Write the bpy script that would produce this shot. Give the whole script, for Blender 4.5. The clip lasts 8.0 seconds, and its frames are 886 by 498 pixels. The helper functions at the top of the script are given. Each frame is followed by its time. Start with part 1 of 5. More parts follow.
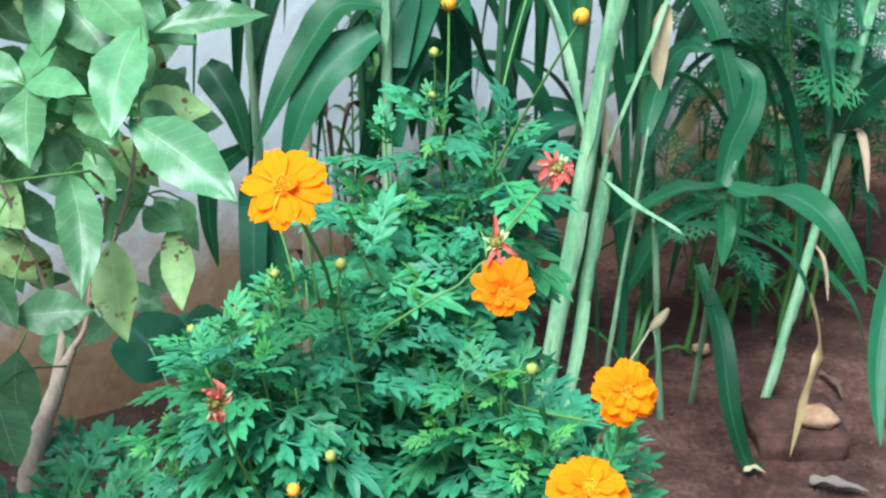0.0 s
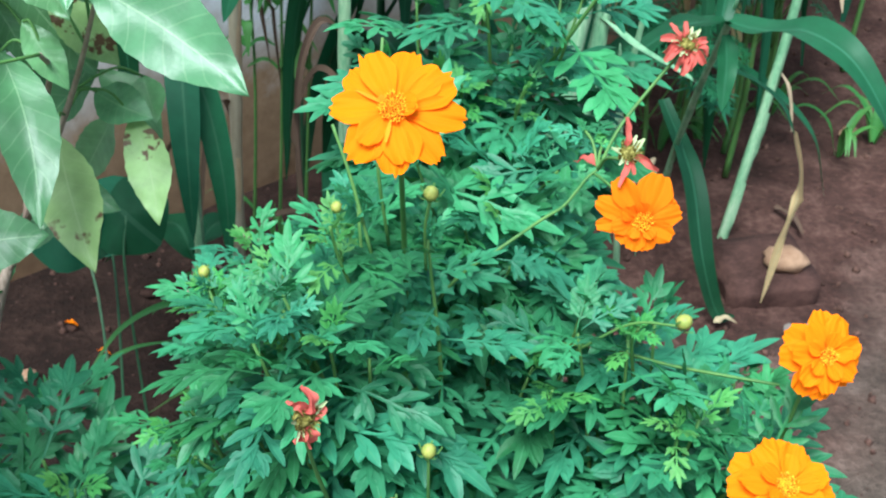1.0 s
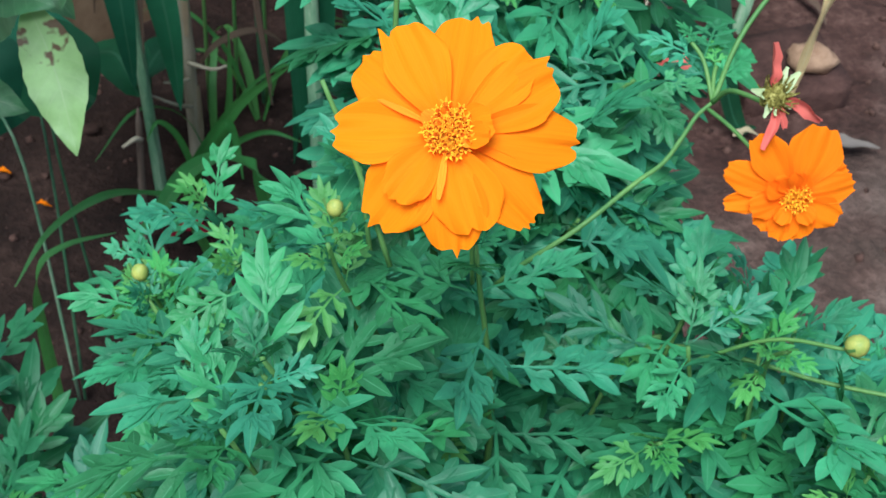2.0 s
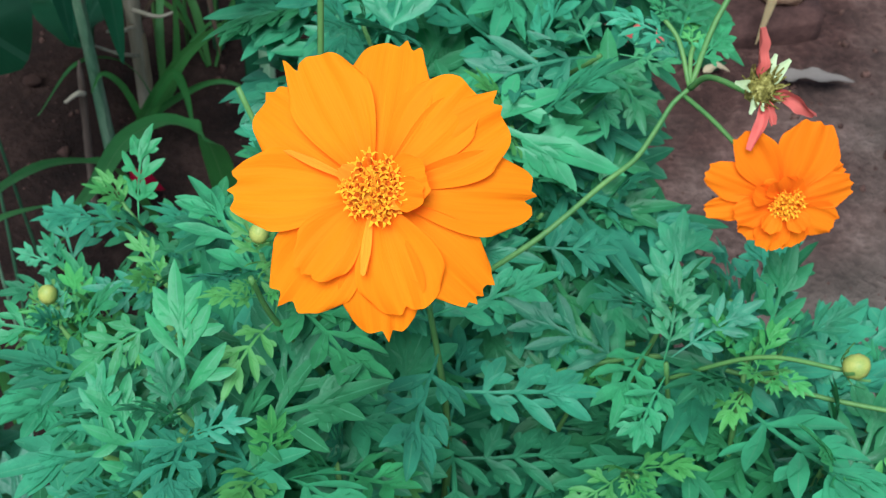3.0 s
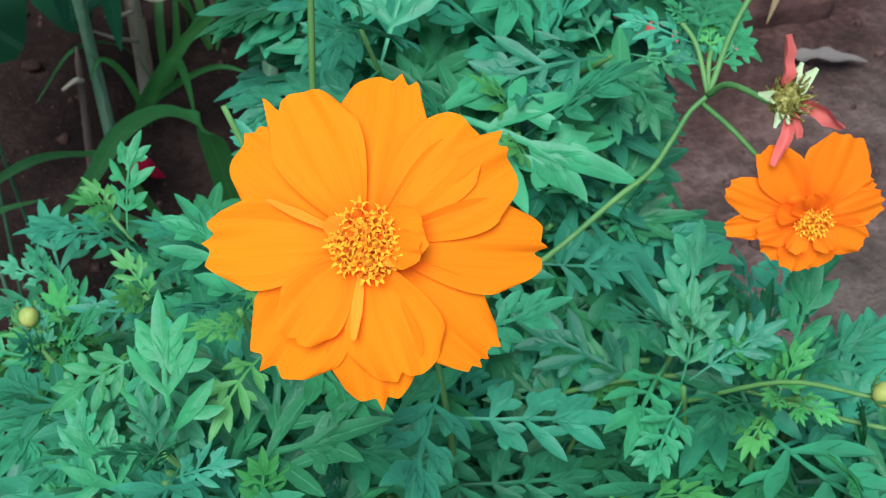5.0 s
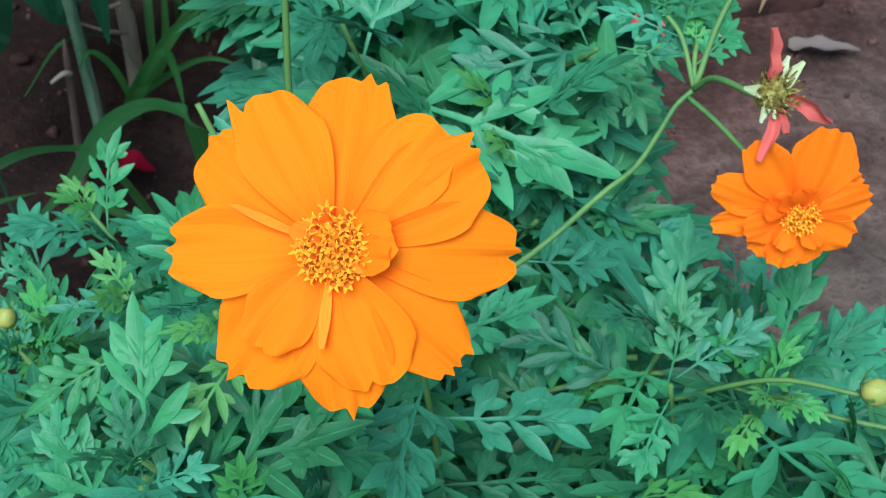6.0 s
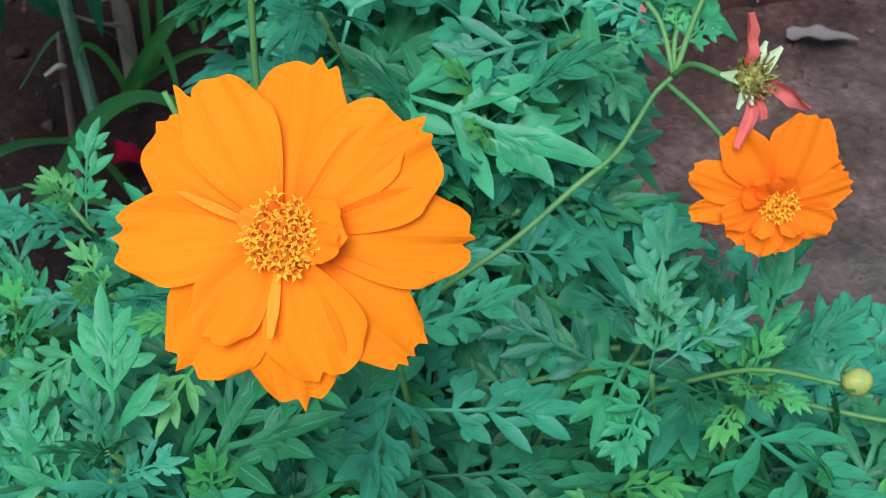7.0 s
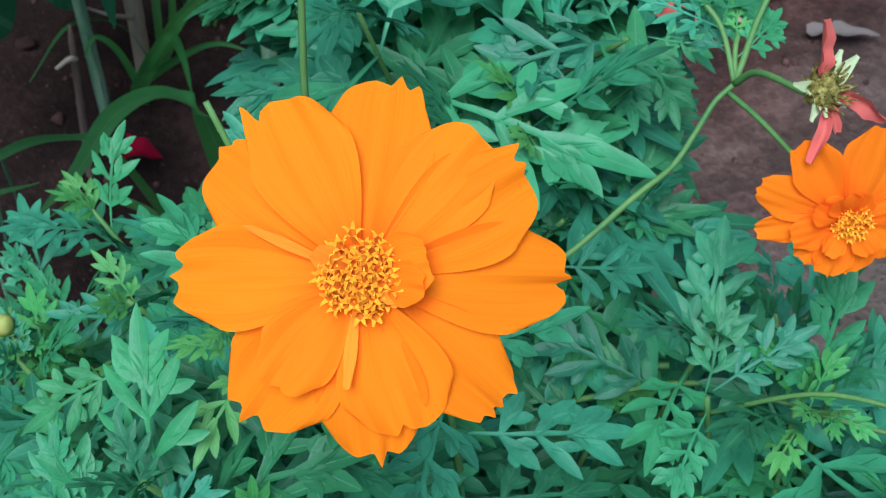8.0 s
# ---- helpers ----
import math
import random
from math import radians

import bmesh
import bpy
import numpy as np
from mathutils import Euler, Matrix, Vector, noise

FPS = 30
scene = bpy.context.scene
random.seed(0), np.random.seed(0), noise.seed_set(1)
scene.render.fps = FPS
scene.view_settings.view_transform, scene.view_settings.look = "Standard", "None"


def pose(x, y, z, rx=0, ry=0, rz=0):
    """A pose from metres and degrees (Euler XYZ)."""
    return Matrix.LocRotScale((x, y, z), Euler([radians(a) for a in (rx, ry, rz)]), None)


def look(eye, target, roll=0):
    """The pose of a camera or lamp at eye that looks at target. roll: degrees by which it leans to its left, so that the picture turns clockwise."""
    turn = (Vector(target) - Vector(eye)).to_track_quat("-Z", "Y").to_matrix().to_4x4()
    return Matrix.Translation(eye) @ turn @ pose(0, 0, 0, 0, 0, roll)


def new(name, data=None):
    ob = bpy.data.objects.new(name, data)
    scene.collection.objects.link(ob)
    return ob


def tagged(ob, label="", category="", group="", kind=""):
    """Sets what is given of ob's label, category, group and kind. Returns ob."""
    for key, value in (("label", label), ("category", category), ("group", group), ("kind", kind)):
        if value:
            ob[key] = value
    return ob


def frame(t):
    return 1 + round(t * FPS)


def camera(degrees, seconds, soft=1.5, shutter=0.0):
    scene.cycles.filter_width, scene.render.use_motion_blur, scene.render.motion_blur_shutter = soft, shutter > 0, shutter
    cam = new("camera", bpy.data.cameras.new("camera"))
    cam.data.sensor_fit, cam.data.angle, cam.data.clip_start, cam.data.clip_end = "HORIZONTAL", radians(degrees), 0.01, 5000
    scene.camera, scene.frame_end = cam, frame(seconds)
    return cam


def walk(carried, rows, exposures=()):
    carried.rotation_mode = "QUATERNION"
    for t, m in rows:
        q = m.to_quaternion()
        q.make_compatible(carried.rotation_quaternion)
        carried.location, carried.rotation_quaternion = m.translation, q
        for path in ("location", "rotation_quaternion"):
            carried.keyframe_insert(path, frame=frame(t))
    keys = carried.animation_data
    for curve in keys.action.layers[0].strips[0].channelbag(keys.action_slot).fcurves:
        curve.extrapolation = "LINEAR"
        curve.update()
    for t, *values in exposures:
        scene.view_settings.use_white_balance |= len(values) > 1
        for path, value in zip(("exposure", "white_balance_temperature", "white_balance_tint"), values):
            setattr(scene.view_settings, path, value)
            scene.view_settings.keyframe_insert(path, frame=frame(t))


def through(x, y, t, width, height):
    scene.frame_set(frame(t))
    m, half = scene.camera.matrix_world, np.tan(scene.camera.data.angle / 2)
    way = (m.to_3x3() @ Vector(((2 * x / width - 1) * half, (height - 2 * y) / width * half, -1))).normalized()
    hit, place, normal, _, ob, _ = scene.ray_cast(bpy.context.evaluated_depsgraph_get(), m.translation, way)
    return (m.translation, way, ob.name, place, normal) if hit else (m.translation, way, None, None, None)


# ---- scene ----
cam = camera(37.1, 8.0, soft=1.0)
cam.data.dof.use_dof = True
cam.data.dof.focus_distance = 0.21
cam.data.dof.aperture_fstop = cam.data.lens / 0.49
PATH = [
    (0, (0.1242, 0.2419, 1.2096), (-0.0192, 2.5933, 0.2086), 1.7),
    (0.5, (0.0154, 0.3699, 1.1968), (0.0909, 2.6432, 0.0230), 2.1),
    (1, (-0.0384, 0.4941, 1.1648), (0.1306, 2.6726, -0.1702), 3.5),
    (1.2, (-0.0435, 0.5594, 1.1584), (0.1254, 2.7059, -0.2266), 4.1),
    (2.3, (-0.0563, 0.7936, 1.1021), (0.2074, 2.6086, -0.6835), 2.3),
    (2.5, (-0.0525, 0.8064, 1.1021), (0.2240, 2.6138, -0.6912), 2.3),
    (3, (-0.0397, 0.8205, 1.0931), (0.2509, 2.5958, -0.7283), 2.9),
    (3.5, (-0.0307, 0.8243, 1.0931), (0.2483, 2.5843, -0.7450), 2.3),
    (4, (-0.0320, 0.8358, 1.0893), (0.2355, 2.5830, -0.7629), 2.1),
    (4.5, (-0.0346, 0.8435, 1.0867), (0.2355, 2.5894, -0.7654), 2.2),
    (6, (-0.0294, 0.8550, 1.0816), (0.2509, 2.5805, -0.7885), 2.2),
    (6.5, (-0.0179, 0.8550, 1.0829), (0.2611, 2.5766, -0.7923), 1.9),
    (7, (-0.0205, 0.8563, 1.0778), (0.2509, 2.5728, -0.8026), 1.8),
    (7.5, (-0.0307, 0.8640, 1.0726), (0.2342, 2.5754, -0.8128), 1.8),
    (8, (-0.0310, 0.8774, 1.0673), (0.2327, 2.5810, -0.8246), 2.0),
]
walk(cam, [(t, look(eye, target, roll)) for t, eye, target, roll in PATH], exposures=[(0.0, 0.82, 5620, 1), (1.2, 0.60, 5620, 2), (2.3, 0.17, 5460, 4), (4.5, 0.10, 5380, 6), (6.5, 0.03, 5300, 8), (8.0, -0.07, 5220, 10)])

# ---- sky and light: a bright overcast day ----
world = bpy.data.worlds.new("overcast_sky")
scene.world = world
world.use_nodes = True
wn = world.node_tree.nodes
sky = wn.new("ShaderNodeTexSky")
sky.sky_type = "NISHITA"
sky.sun_disc = False
sky.sun_elevation = radians(58)
sky.sun_rotation = radians(204)
sky.dust_density = 3.0
cloud = wn.new("ShaderNodeHueSaturation")
cloud.inputs["Saturation"].default_value = 0.85
world.node_tree.links.new(sky.outputs[0], cloud.inputs["Color"])
world.node_tree.links.new(cloud.outputs[0], wn["Background"].inputs[0])
wn["Background"].inputs[1].default_value = 0.1
sun_data = bpy.data.lights.new("sun", "SUN")
sun_data.energy, sun_data.angle, sun_data.color = 4.8, radians(30), (1.0, 0.98, 0.93)
sun = new("sun", sun_data)
sun.matrix_world = look((-0.6, -0.1, 2.5), (0.0, 1.3, 0.0))


# ---- materials ----
def material(name):
    m = bpy.data.materials.new(name)
    m.use_nodes = True
    return m, m.node_tree.nodes, m.node_tree.links, m.node_tree.nodes["Principled BSDF"]


def ramp(nodes, stops):
    r = nodes.new("ShaderNodeValToRGB")
    e = r.color_ramp.elements
    while len(e) < len(stops):
        e.new(0.5)
    for k, (p, c) in zip(e, stops):
        k.position, k.color = p, (*c, 1)
    return r


def noise_tex(nodes, links, coord, scale, detail=4, rough=0.55):
    n = nodes.new("ShaderNodeTexNoise")
    n.inputs["Scale"].default_value = scale
    n.inputs["Detail"].default_value = detail
    n.inputs["Roughness"].default_value = rough
    links.new(coord, n.inputs["Vector"])
    return n


def math_node(nodes, links, op, a, b=0.0):
    n = nodes.new("ShaderNodeMath")
    n.operation = op
    for k, v in enumerate((a, b)):
        if isinstance(v, (int, float)):
            n.inputs[k].default_value = v
        else:
            links.new(v, n.inputs[k])
    return n.outputs[0]


def mixed(nodes, links, fac, a, b, blend="MIX"):
    n = nodes.new("ShaderNodeMix")
    n.data_type, n.blend_type = "RGBA", blend
    for sock, v in ((n.inputs["Factor"], fac), (n.inputs["A"], a), (n.inputs["B"], b)):
        if isinstance(v, (int, float)):
            sock.default_value = v
        elif isinstance(v, tuple):
            sock.default_value = (*v, 1)
        else:
            links.new(v, sock)
    return n.outputs["Result"]


def bumped(nodes, links, bsdf, height, strength, distance):
    b = nodes.new("ShaderNodeBump")
    b.inputs["Strength"].default_value = strength
    b.inputs["Distance"].default_value = distance
    links.new(height, b.inputs["Height"])
    links.new(b.outputs[0], bsdf.inputs["Normal"])
    return b


def leaf_material(name, base, vein, rough=0.5, through=0.3, gloss=0.42, hues=(0.485, 0.03), mottle=0.5, side_veins=0.0, lines=0.0, spots=None, spread=0.25, vein_width=0.07, patch_scale=60, spot_scale=38):
    """A leaf: midrib and side veins along its own length, patchy tone, some light passing through."""
    m, n, l, bsdf = material(name)
    uv = n.new("ShaderNodeUVMap")
    sep = n.new("ShaderNodeSeparateXYZ")
    l.new(uv.outputs[0], sep.inputs[0])
    across = math_node(n, l, "ABSOLUTE", sep.outputs[0])
    rib = math_node(n, l, "LESS_THAN", across, vein_width)
    info = n.new("ShaderNodeObjectInfo")
    shift = n.new("ShaderNodeVectorMath")
    l.new(n.new("ShaderNodeTexCoord").outputs["Object"], shift.inputs[0])
    l.new(math_node(n, l, "MULTIPLY", info.outputs["Random"], 40.0), shift.inputs[1])
    geo = shift.outputs[0]
    patch = noise_tex(n, l, geo, patch_scale, 4)
    fine = noise_tex(n, l, geo, patch_scale * 10, 3)
    tone = n.new("ShaderNodeHueSaturation")
    tone.inputs["Color"].default_value = (*base, 1)
    v = math_node(n, l, "ADD", math_node(n, l, "MULTIPLY", info.outputs["Random"], 2 * spread), 1.0 - spread)
    v = math_node(n, l, "MULTIPLY", v, math_node(n, l, "ADD", math_node(n, l, "MULTIPLY", patch.outputs[0], mottle), 1.0 - mottle / 2))
    l.new(v, tone.inputs["Value"])
    l.new(math_node(n, l, "ADD", math_node(n, l, "MULTIPLY", math_node(n, l, "FRACT", math_node(n, l, "MULTIPLY", info.outputs["Random"], 7.3)), hues[1]), hues[0]), tone.inputs["Hue"])
    col = mixed(n, l, math_node(n, l, "MULTIPLY", rib, 0.6), tone.outputs[0], vein)
    height = fine.outputs[0]
    if side_veins:
        along = math_node(n, l, "SUBTRACT", sep.outputs[1], math_node(n, l, "MULTIPLY", across, 0.16))
        wave = math_node(n, l, "SINE", math_node(n, l, "MULTIPLY", along, 2 * math.pi * side_veins))
        line = math_node(n, l, "GREATER_THAN", wave, 0.95)
        col = mixed(n, l, math_node(n, l, "MULTIPLY", line, 0.2), col, vein)
        height = math_node(n, l, "ADD", height, math_node(n, l, "MULTIPLY", wave, 0.22))
    if lines:
        flow = n.new("ShaderNodeCombineXYZ")
        l.new(math_node(n, l, "MULTIPLY", sep.outputs[0], lines), flow.inputs[0])
        l.new(math_node(n, l, "MULTIPLY", sep.outputs[1], 2.0), flow.inputs[1])
        grain = noise_tex(n, l, flow.outputs[0], 1.0, 4, 0.7)
        streak = ramp(n, [(0.35, (0, 0, 0)), (0.75, (1, 1, 1))])
        l.new(grain.outputs[0], streak.inputs[0])
        col = mixed(n, l, math_node(n, l, "MULTIPLY", streak.outputs[0], 0.2), col, vein)
        height = math_node(n, l, "ADD", height, math_node(n, l, "MULTIPLY", grain.outputs[0], 0.8))
    if spots:
        s = noise_tex(n, l, geo, spot_scale, 3)
        cut = ramp(n, [(0.57, (0, 0, 0)), (0.61, (1, 1, 1))])
        l.new(s.outputs[0], cut.inputs[0])
        col = mixed(n, l, cut.outputs[0], col, spots)
    l.new(col, bsdf.inputs["Base Color"])
    bsdf.inputs["Roughness"].default_value = rough
    bsdf.inputs["Specular IOR Level"].default_value = gloss
    bumped(n, l, bsdf, height, 0.3, 0.0006)
    tr = n.new("ShaderNodeBsdfTranslucent")
    bright = n.new("ShaderNodeHueSaturation")
    bright.inputs["Hue"].default_value = 0.47
    bright.inputs["Value"].default_value = 1.3
    l.new(col, bright.inputs["Color"])
    l.new(bright.outputs[0], tr.inputs["Color"])
    mix = n.new("ShaderNodeMixShader")
    mix.inputs[0].default_value = through
    l.new(bsdf.outputs[0], mix.inputs[1])
    l.new(tr.outputs[0], mix.inputs[2])
    l.new(mix.outputs[0], n["Material Output"].inputs["Surface"])
    return m


def petal_material(name, base, deep, through=0.4):
    m, n, l, bsdf = material(name)
    uv = n.new("ShaderNodeUVMap")
    sep = n.new("ShaderNodeSeparateXYZ")
    l.new(uv.outputs[0], sep.inputs[0])
    stretch = n.new("ShaderNodeCombineXYZ")
    l.new(math_node(n, l, "MULTIPLY", sep.outputs[0], 9.0), stretch.inputs[0])
    l.new(math_node(n, l, "MULTIPLY", sep.outputs[1], 0.9), stretch.inputs[1])
    info = n.new("ShaderNodeObjectInfo")
    l.new(math_node(n, l, "MULTIPLY", info.outputs["Random"], 30.0), stretch.inputs[2])
    streak = noise_tex(n, l, stretch.outputs[0], 1.6, 3)
    vein = ramp(n, [(0.35, (0, 0, 0)), (0.75, (1, 1, 1))])
    l.new(streak.outputs[0], vein.inputs[0])
    col = mixed(n, l, math_node(n, l, "MULTIPLY", vein.outputs[0], 0.32), base, deep)
    foot = ramp(n, [(0.0, (1, 1, 1)), (0.4, (0, 0, 0))])
    l.new(sep.outputs[1], foot.inputs[0])
    col = mixed(n, l, math_node(n, l, "MULTIPLY", foot.outputs[0], 0.7), col, deep)
    tone = n.new("ShaderNodeHueSaturation")
    l.new(math_node(n, l, "ADD", math_node(n, l, "MULTIPLY", info.outputs["Random"], 0.14), 0.92), tone.inputs["Value"])
    l.new(col, tone.inputs["Color"])
    l.new(tone.outputs[0], bsdf.inputs["Base Color"])
    bsdf.inputs["Roughness"].default_value = 0.62
    bsdf.inputs["Specular IOR Level"].default_value = 0.04
    bumped(n, l, bsdf, streak.outputs[0], 0.3, 0.0005)
    tr = n.new("ShaderNodeBsdfTranslucent")
    l.new(tone.outputs[0], tr.inputs["Color"])
    mix = n.new("ShaderNodeMixShader")
    mix.inputs[0].default_value = through
    l.new(bsdf.outputs[0], mix.inputs[1])
    l.new(tr.outputs[0], mix.inputs[2])
    l.new(mix.outputs[0], n["Material Output"].inputs["Surface"])
    return m


def plain_material(name, stops, scale, rough=0.7, bump=0.4, dist=0.002, stretch=(1, 1, 1), coord="Object"):
    """A surface of mottled tones at two scales."""
    m, n, l, bsdf = material(name)
    mp = n.new("ShaderNodeMapping")
    mp.inputs["Scale"].default_value = stretch
    l.new(n.new("ShaderNodeTexCoord").outputs[coord], mp.inputs["Vector"])
    big = noise_tex(n, l, mp.outputs[0], scale, 6, 0.6)
    small = noise_tex(n, l, mp.outputs[0], scale * 9, 5, 0.65)
    r = ramp(n, stops)
    l.new(math_node(n, l, "ADD", math_node(n, l, "MULTIPLY", big.outputs[0], 0.65), math_node(n, l, "MULTIPLY", small.outputs[0], 0.35)), r.inputs[0])
    l.new(r.outputs[0], bsdf.inputs["Base Color"])
    bsdf.inputs["Roughness"].default_value = rough
    bsdf.inputs["Specular IOR Level"].default_value = 0.25
    bumped(n, l, bsdf, math_node(n, l, "ADD", big.outputs[0], math_node(n, l, "MULTIPLY", small.outputs[0], 0.6)), bump, dist)
    return m


def soil_material():
    """Damp red earth that dries to a grey dusty crust in uneven patches towards the open side of the bed; towards the
    shrub it is wetter and has shade put into its colour.
    """
    m, n, l, bsdf = material("red_brown_soil")
    tc = n.new("ShaderNodeTexCoord").outputs["Object"]
    sep = n.new("ShaderNodeSeparateXYZ")
    l.new(tc, sep.inputs[0])
    big = noise_tex(n, l, tc, 9, 6, 0.6)
    small = noise_tex(n, l, tc, 81, 5, 0.65)
    grit = math_node(n, l, "ADD", math_node(n, l, "MULTIPLY", big.outputs[0], 0.6), math_node(n, l, "MULTIPLY", small.outputs[0], 0.4))
    damp = ramp(n, [(0.34, (0.026, 0.012, 0.009)), (0.5, (0.074, 0.035, 0.027)), (0.66, (0.17, 0.092, 0.072))])
    dry = ramp(n, [(0.34, (0.056, 0.043, 0.033)), (0.5, (0.112, 0.088, 0.069)), (0.66, (0.192, 0.157, 0.127))])
    l.new(grit, damp.inputs[0])
    l.new(grit, dry.inputs[0])
    wide = noise_tex(n, l, tc, 2.6, 5, 0.6)
    edge = math_node(n, l, "SUBTRACT", math_node(n, l, "ADD", math_node(n, l, "MULTIPLY", sep.outputs[0], 0.9), math_node(n, l, "MULTIPLY", wide.outputs[0], 1.1)), math_node(n, l, "MULTIPLY", sep.outputs[1], 1.0))
    mask = ramp(n, [(0.0, (0, 0, 0)), (1.0, (1, 1, 1))])
    l.new(math_node(n, l, "MULTIPLY", math_node(n, l, "ADD", edge, 1.1), 1.8), mask.inputs[0])
    # Near-black ramp: wet earth with the shade under the shrub put into its colour.
    wet_shaded = ramp(n, [(0.34, (0.01, 0.005, 0.0035)), (0.5, (0.025, 0.0125, 0.009)), (0.66, (0.062, 0.034, 0.025))])
    l.new(grit, wet_shaded.inputs[0])
    humus_shade = ramp(n, [(0.35, (1, 1, 1)), (0.65, (0, 0, 0))])
    l.new(math_node(n, l, "ADD", math_node(n, l, "MULTIPLY", sep.outputs[0], 0.9), math_node(n, l, "MULTIPLY", wide.outputs[0], 0.9)), humus_shade.inputs[0])
    earth = mixed(n, l, humus_shade.outputs[0], damp.outputs[0], wet_shaded.outputs[0])
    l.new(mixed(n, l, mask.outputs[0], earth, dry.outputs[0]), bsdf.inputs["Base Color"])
    bsdf.inputs["Roughness"].default_value = 0.95
    bsdf.inputs["Specular IOR Level"].default_value = 0.25
    bumped(n, l, bsdf, math_node(n, l, "ADD", big.outputs[0], math_node(n, l, "MULTIPLY", small.outputs[0], 0.6)), 1.0, 0.015)
    return m


M_COSMOS = leaf_material("cosmos_leaf_green", (0.054, 0.238, 0.11), (0.11, 0.31, 0.16), 0.42, 0.26, gloss=0.28, hues=(0.472, 0.05), mottle=1.0, spread=0.32)
M_YOUNG = leaf_material("young_leaf_green", (0.105, 0.35, 0.085), (0.18, 0.44, 0.12), 0.5, 0.35, spread=0.15)
M_FERN = leaf_material("fine_leaf_green", (0.03, 0.155, 0.068), (0.05, 0.2, 0.09), 0.5, 0.25)
M_CORN = leaf_material("corn_leaf_green", (0.015, 0.088, 0.038), (0.055, 0.18, 0.1), 0.45, 0.2, gloss=0.28, lines=14, spread=0.3, vein_width=0.06)
M_BROAD = leaf_material("broad_leaf_pale_green", (0.108, 0.265, 0.112), (0.27, 0.44, 0.23), 0.36, 0.3, gloss=0.5, mottle=1.0, side_veins=9, spread=0.3, vein_width=0.025, patch_scale=5)
M_BROAD_OLD = leaf_material("broad_leaf_spotted", (0.24, 0.38, 0.14), (0.34, 0.46, 0.22), 0.5, 0.3, mottle=0.9, side_veins=9, spots=(0.10, 0.055, 0.02), vein_width=0.025, patch_scale=5, spot_scale=4.2)
M_DARK = leaf_material("dark_round_leaf", (0.015, 0.085, 0.038), (0.045, 0.13, 0.07), 0.6, 0.15, gloss=0.2)
M_GRASS = leaf_material("grass_green", (0.07, 0.24, 0.05), (0.12, 0.3, 0.09), 0.5, 0.3, lines=8)
M_DRYLEAF = leaf_material("dry_straw_leaf", (0.42, 0.33, 0.2), (0.5, 0.42, 0.28), 0.8, 0.15, lines=10)
M_OLDLEAF = leaf_material("old_brown_leaf", (0.1, 0.06, 0.04), (0.15, 0.1, 0.07), 0.85, 0.1, lines=10)
M_PALELEAF = leaf_material("bleached_dry_leaf", (0.165, 0.135, 0.115), (0.21, 0.175, 0.15), 0.85, 0.1, lines=10)
M_YELLOW = leaf_material("yellowing_leaf", (0.78, 0.62, 0.28), (0.75, 0.68, 0.4), 0.7, 0.35, lines=8)
M_PETAL = petal_material("orange_petal", (0.98, 0.26, 0.001), (0.97, 0.175, 0.001), 0.34)
M_PETAL_PALE = petal_material("pale_orange_petal_back", (0.98, 0.36, 0.02), (0.98, 0.29, 0.01), 0.4)
M_PETAL_DEEP = petal_material("deep_orange_petal", (0.96, 0.225, 0.003), (0.92, 0.13, 0.003), 0.34)
M_WILT = petal_material("wilted_salmon_petal", (0.7, 0.17, 0.135), (0.55, 0.07, 0.065), 0.3)
M_CRIMSON = petal_material("crimson_petal", (0.32, 0.006, 0.03), (0.18, 0.004, 0.02), 0.2)
M_DISC = plain_material("yellow_disc_floret", [(0.3, (0.9, 0.30, 0.004)), (0.7, (0.98, 0.5, 0.015))], 900, 0.7, 0.2, 0.0005)
M_ANTHER = plain_material("brown_anther", [(0.3, (0.42, 0.09, 0.003)), (0.7, (0.8, 0.24, 0.004))], 900, 0.7, 0.2, 0.0005)
M_SEEDHEAD = plain_material("dry_seed_head", [(0.36, (0.03, 0.025, 0.005)), (0.5, (0.15, 0.13, 0.02)), (0.64, (0.42, 0.38, 0.12))], 700, 0.8, 0.3, 0.0005)
M_BUD = plain_material("bud_green", [(0.3, (0.15, 0.25, 0.05)), (0.7, (0.45, 0.42, 0.1))], 200, 0.5, 0.2, 0.0005)
M_BUD_ORANGE = plain_material("bud_orange", [(0.3, (0.8, 0.25, 0.01)), (0.7, (0.85, 0.42, 0.05))], 200, 0.5, 0.2, 0.0005)
M_BRACT = plain_material("pale_bract", [(0.3, (0.3, 0.4, 0.16)), (0.7, (0.52, 0.57, 0.35))], 200, 0.6, 0.2, 0.0005)
M_STEM = plain_material("cosmos_stem", [(0.3, (0.05, 0.15, 0.04)), (0.7, (0.14, 0.27, 0.07))], 60, 0.5, 0.2, 0.001, (1, 1, 0.2))
M_CANE = plain_material("corn_stalk_green", [(0.3, (0.06, 0.17, 0.08)), (0.45, (0.15, 0.31, 0.17)), (0.58, (0.27, 0.42, 0.25)), (0.7, (0.42, 0.48, 0.35))], 45, 0.45, 0.3, 0.002, (1, 1, 0.16))
# Darker copy of M_CANE, with the shade among the back stalks in its colour.
M_CANE_SHADED = plain_material("shaded_green_stalk", [(0.3, (0.02, 0.08, 0.035)), (0.7, (0.07, 0.17, 0.08))], 45, 0.5, 0.3, 0.002, (1, 1, 0.16))
M_CANE_DRY = plain_material("corn_stalk_dry", [(0.3, (0.32, 0.27, 0.18)), (0.7, (0.56, 0.5, 0.37))], 30, 0.7, 0.4, 0.002, (1, 1, 0.12))
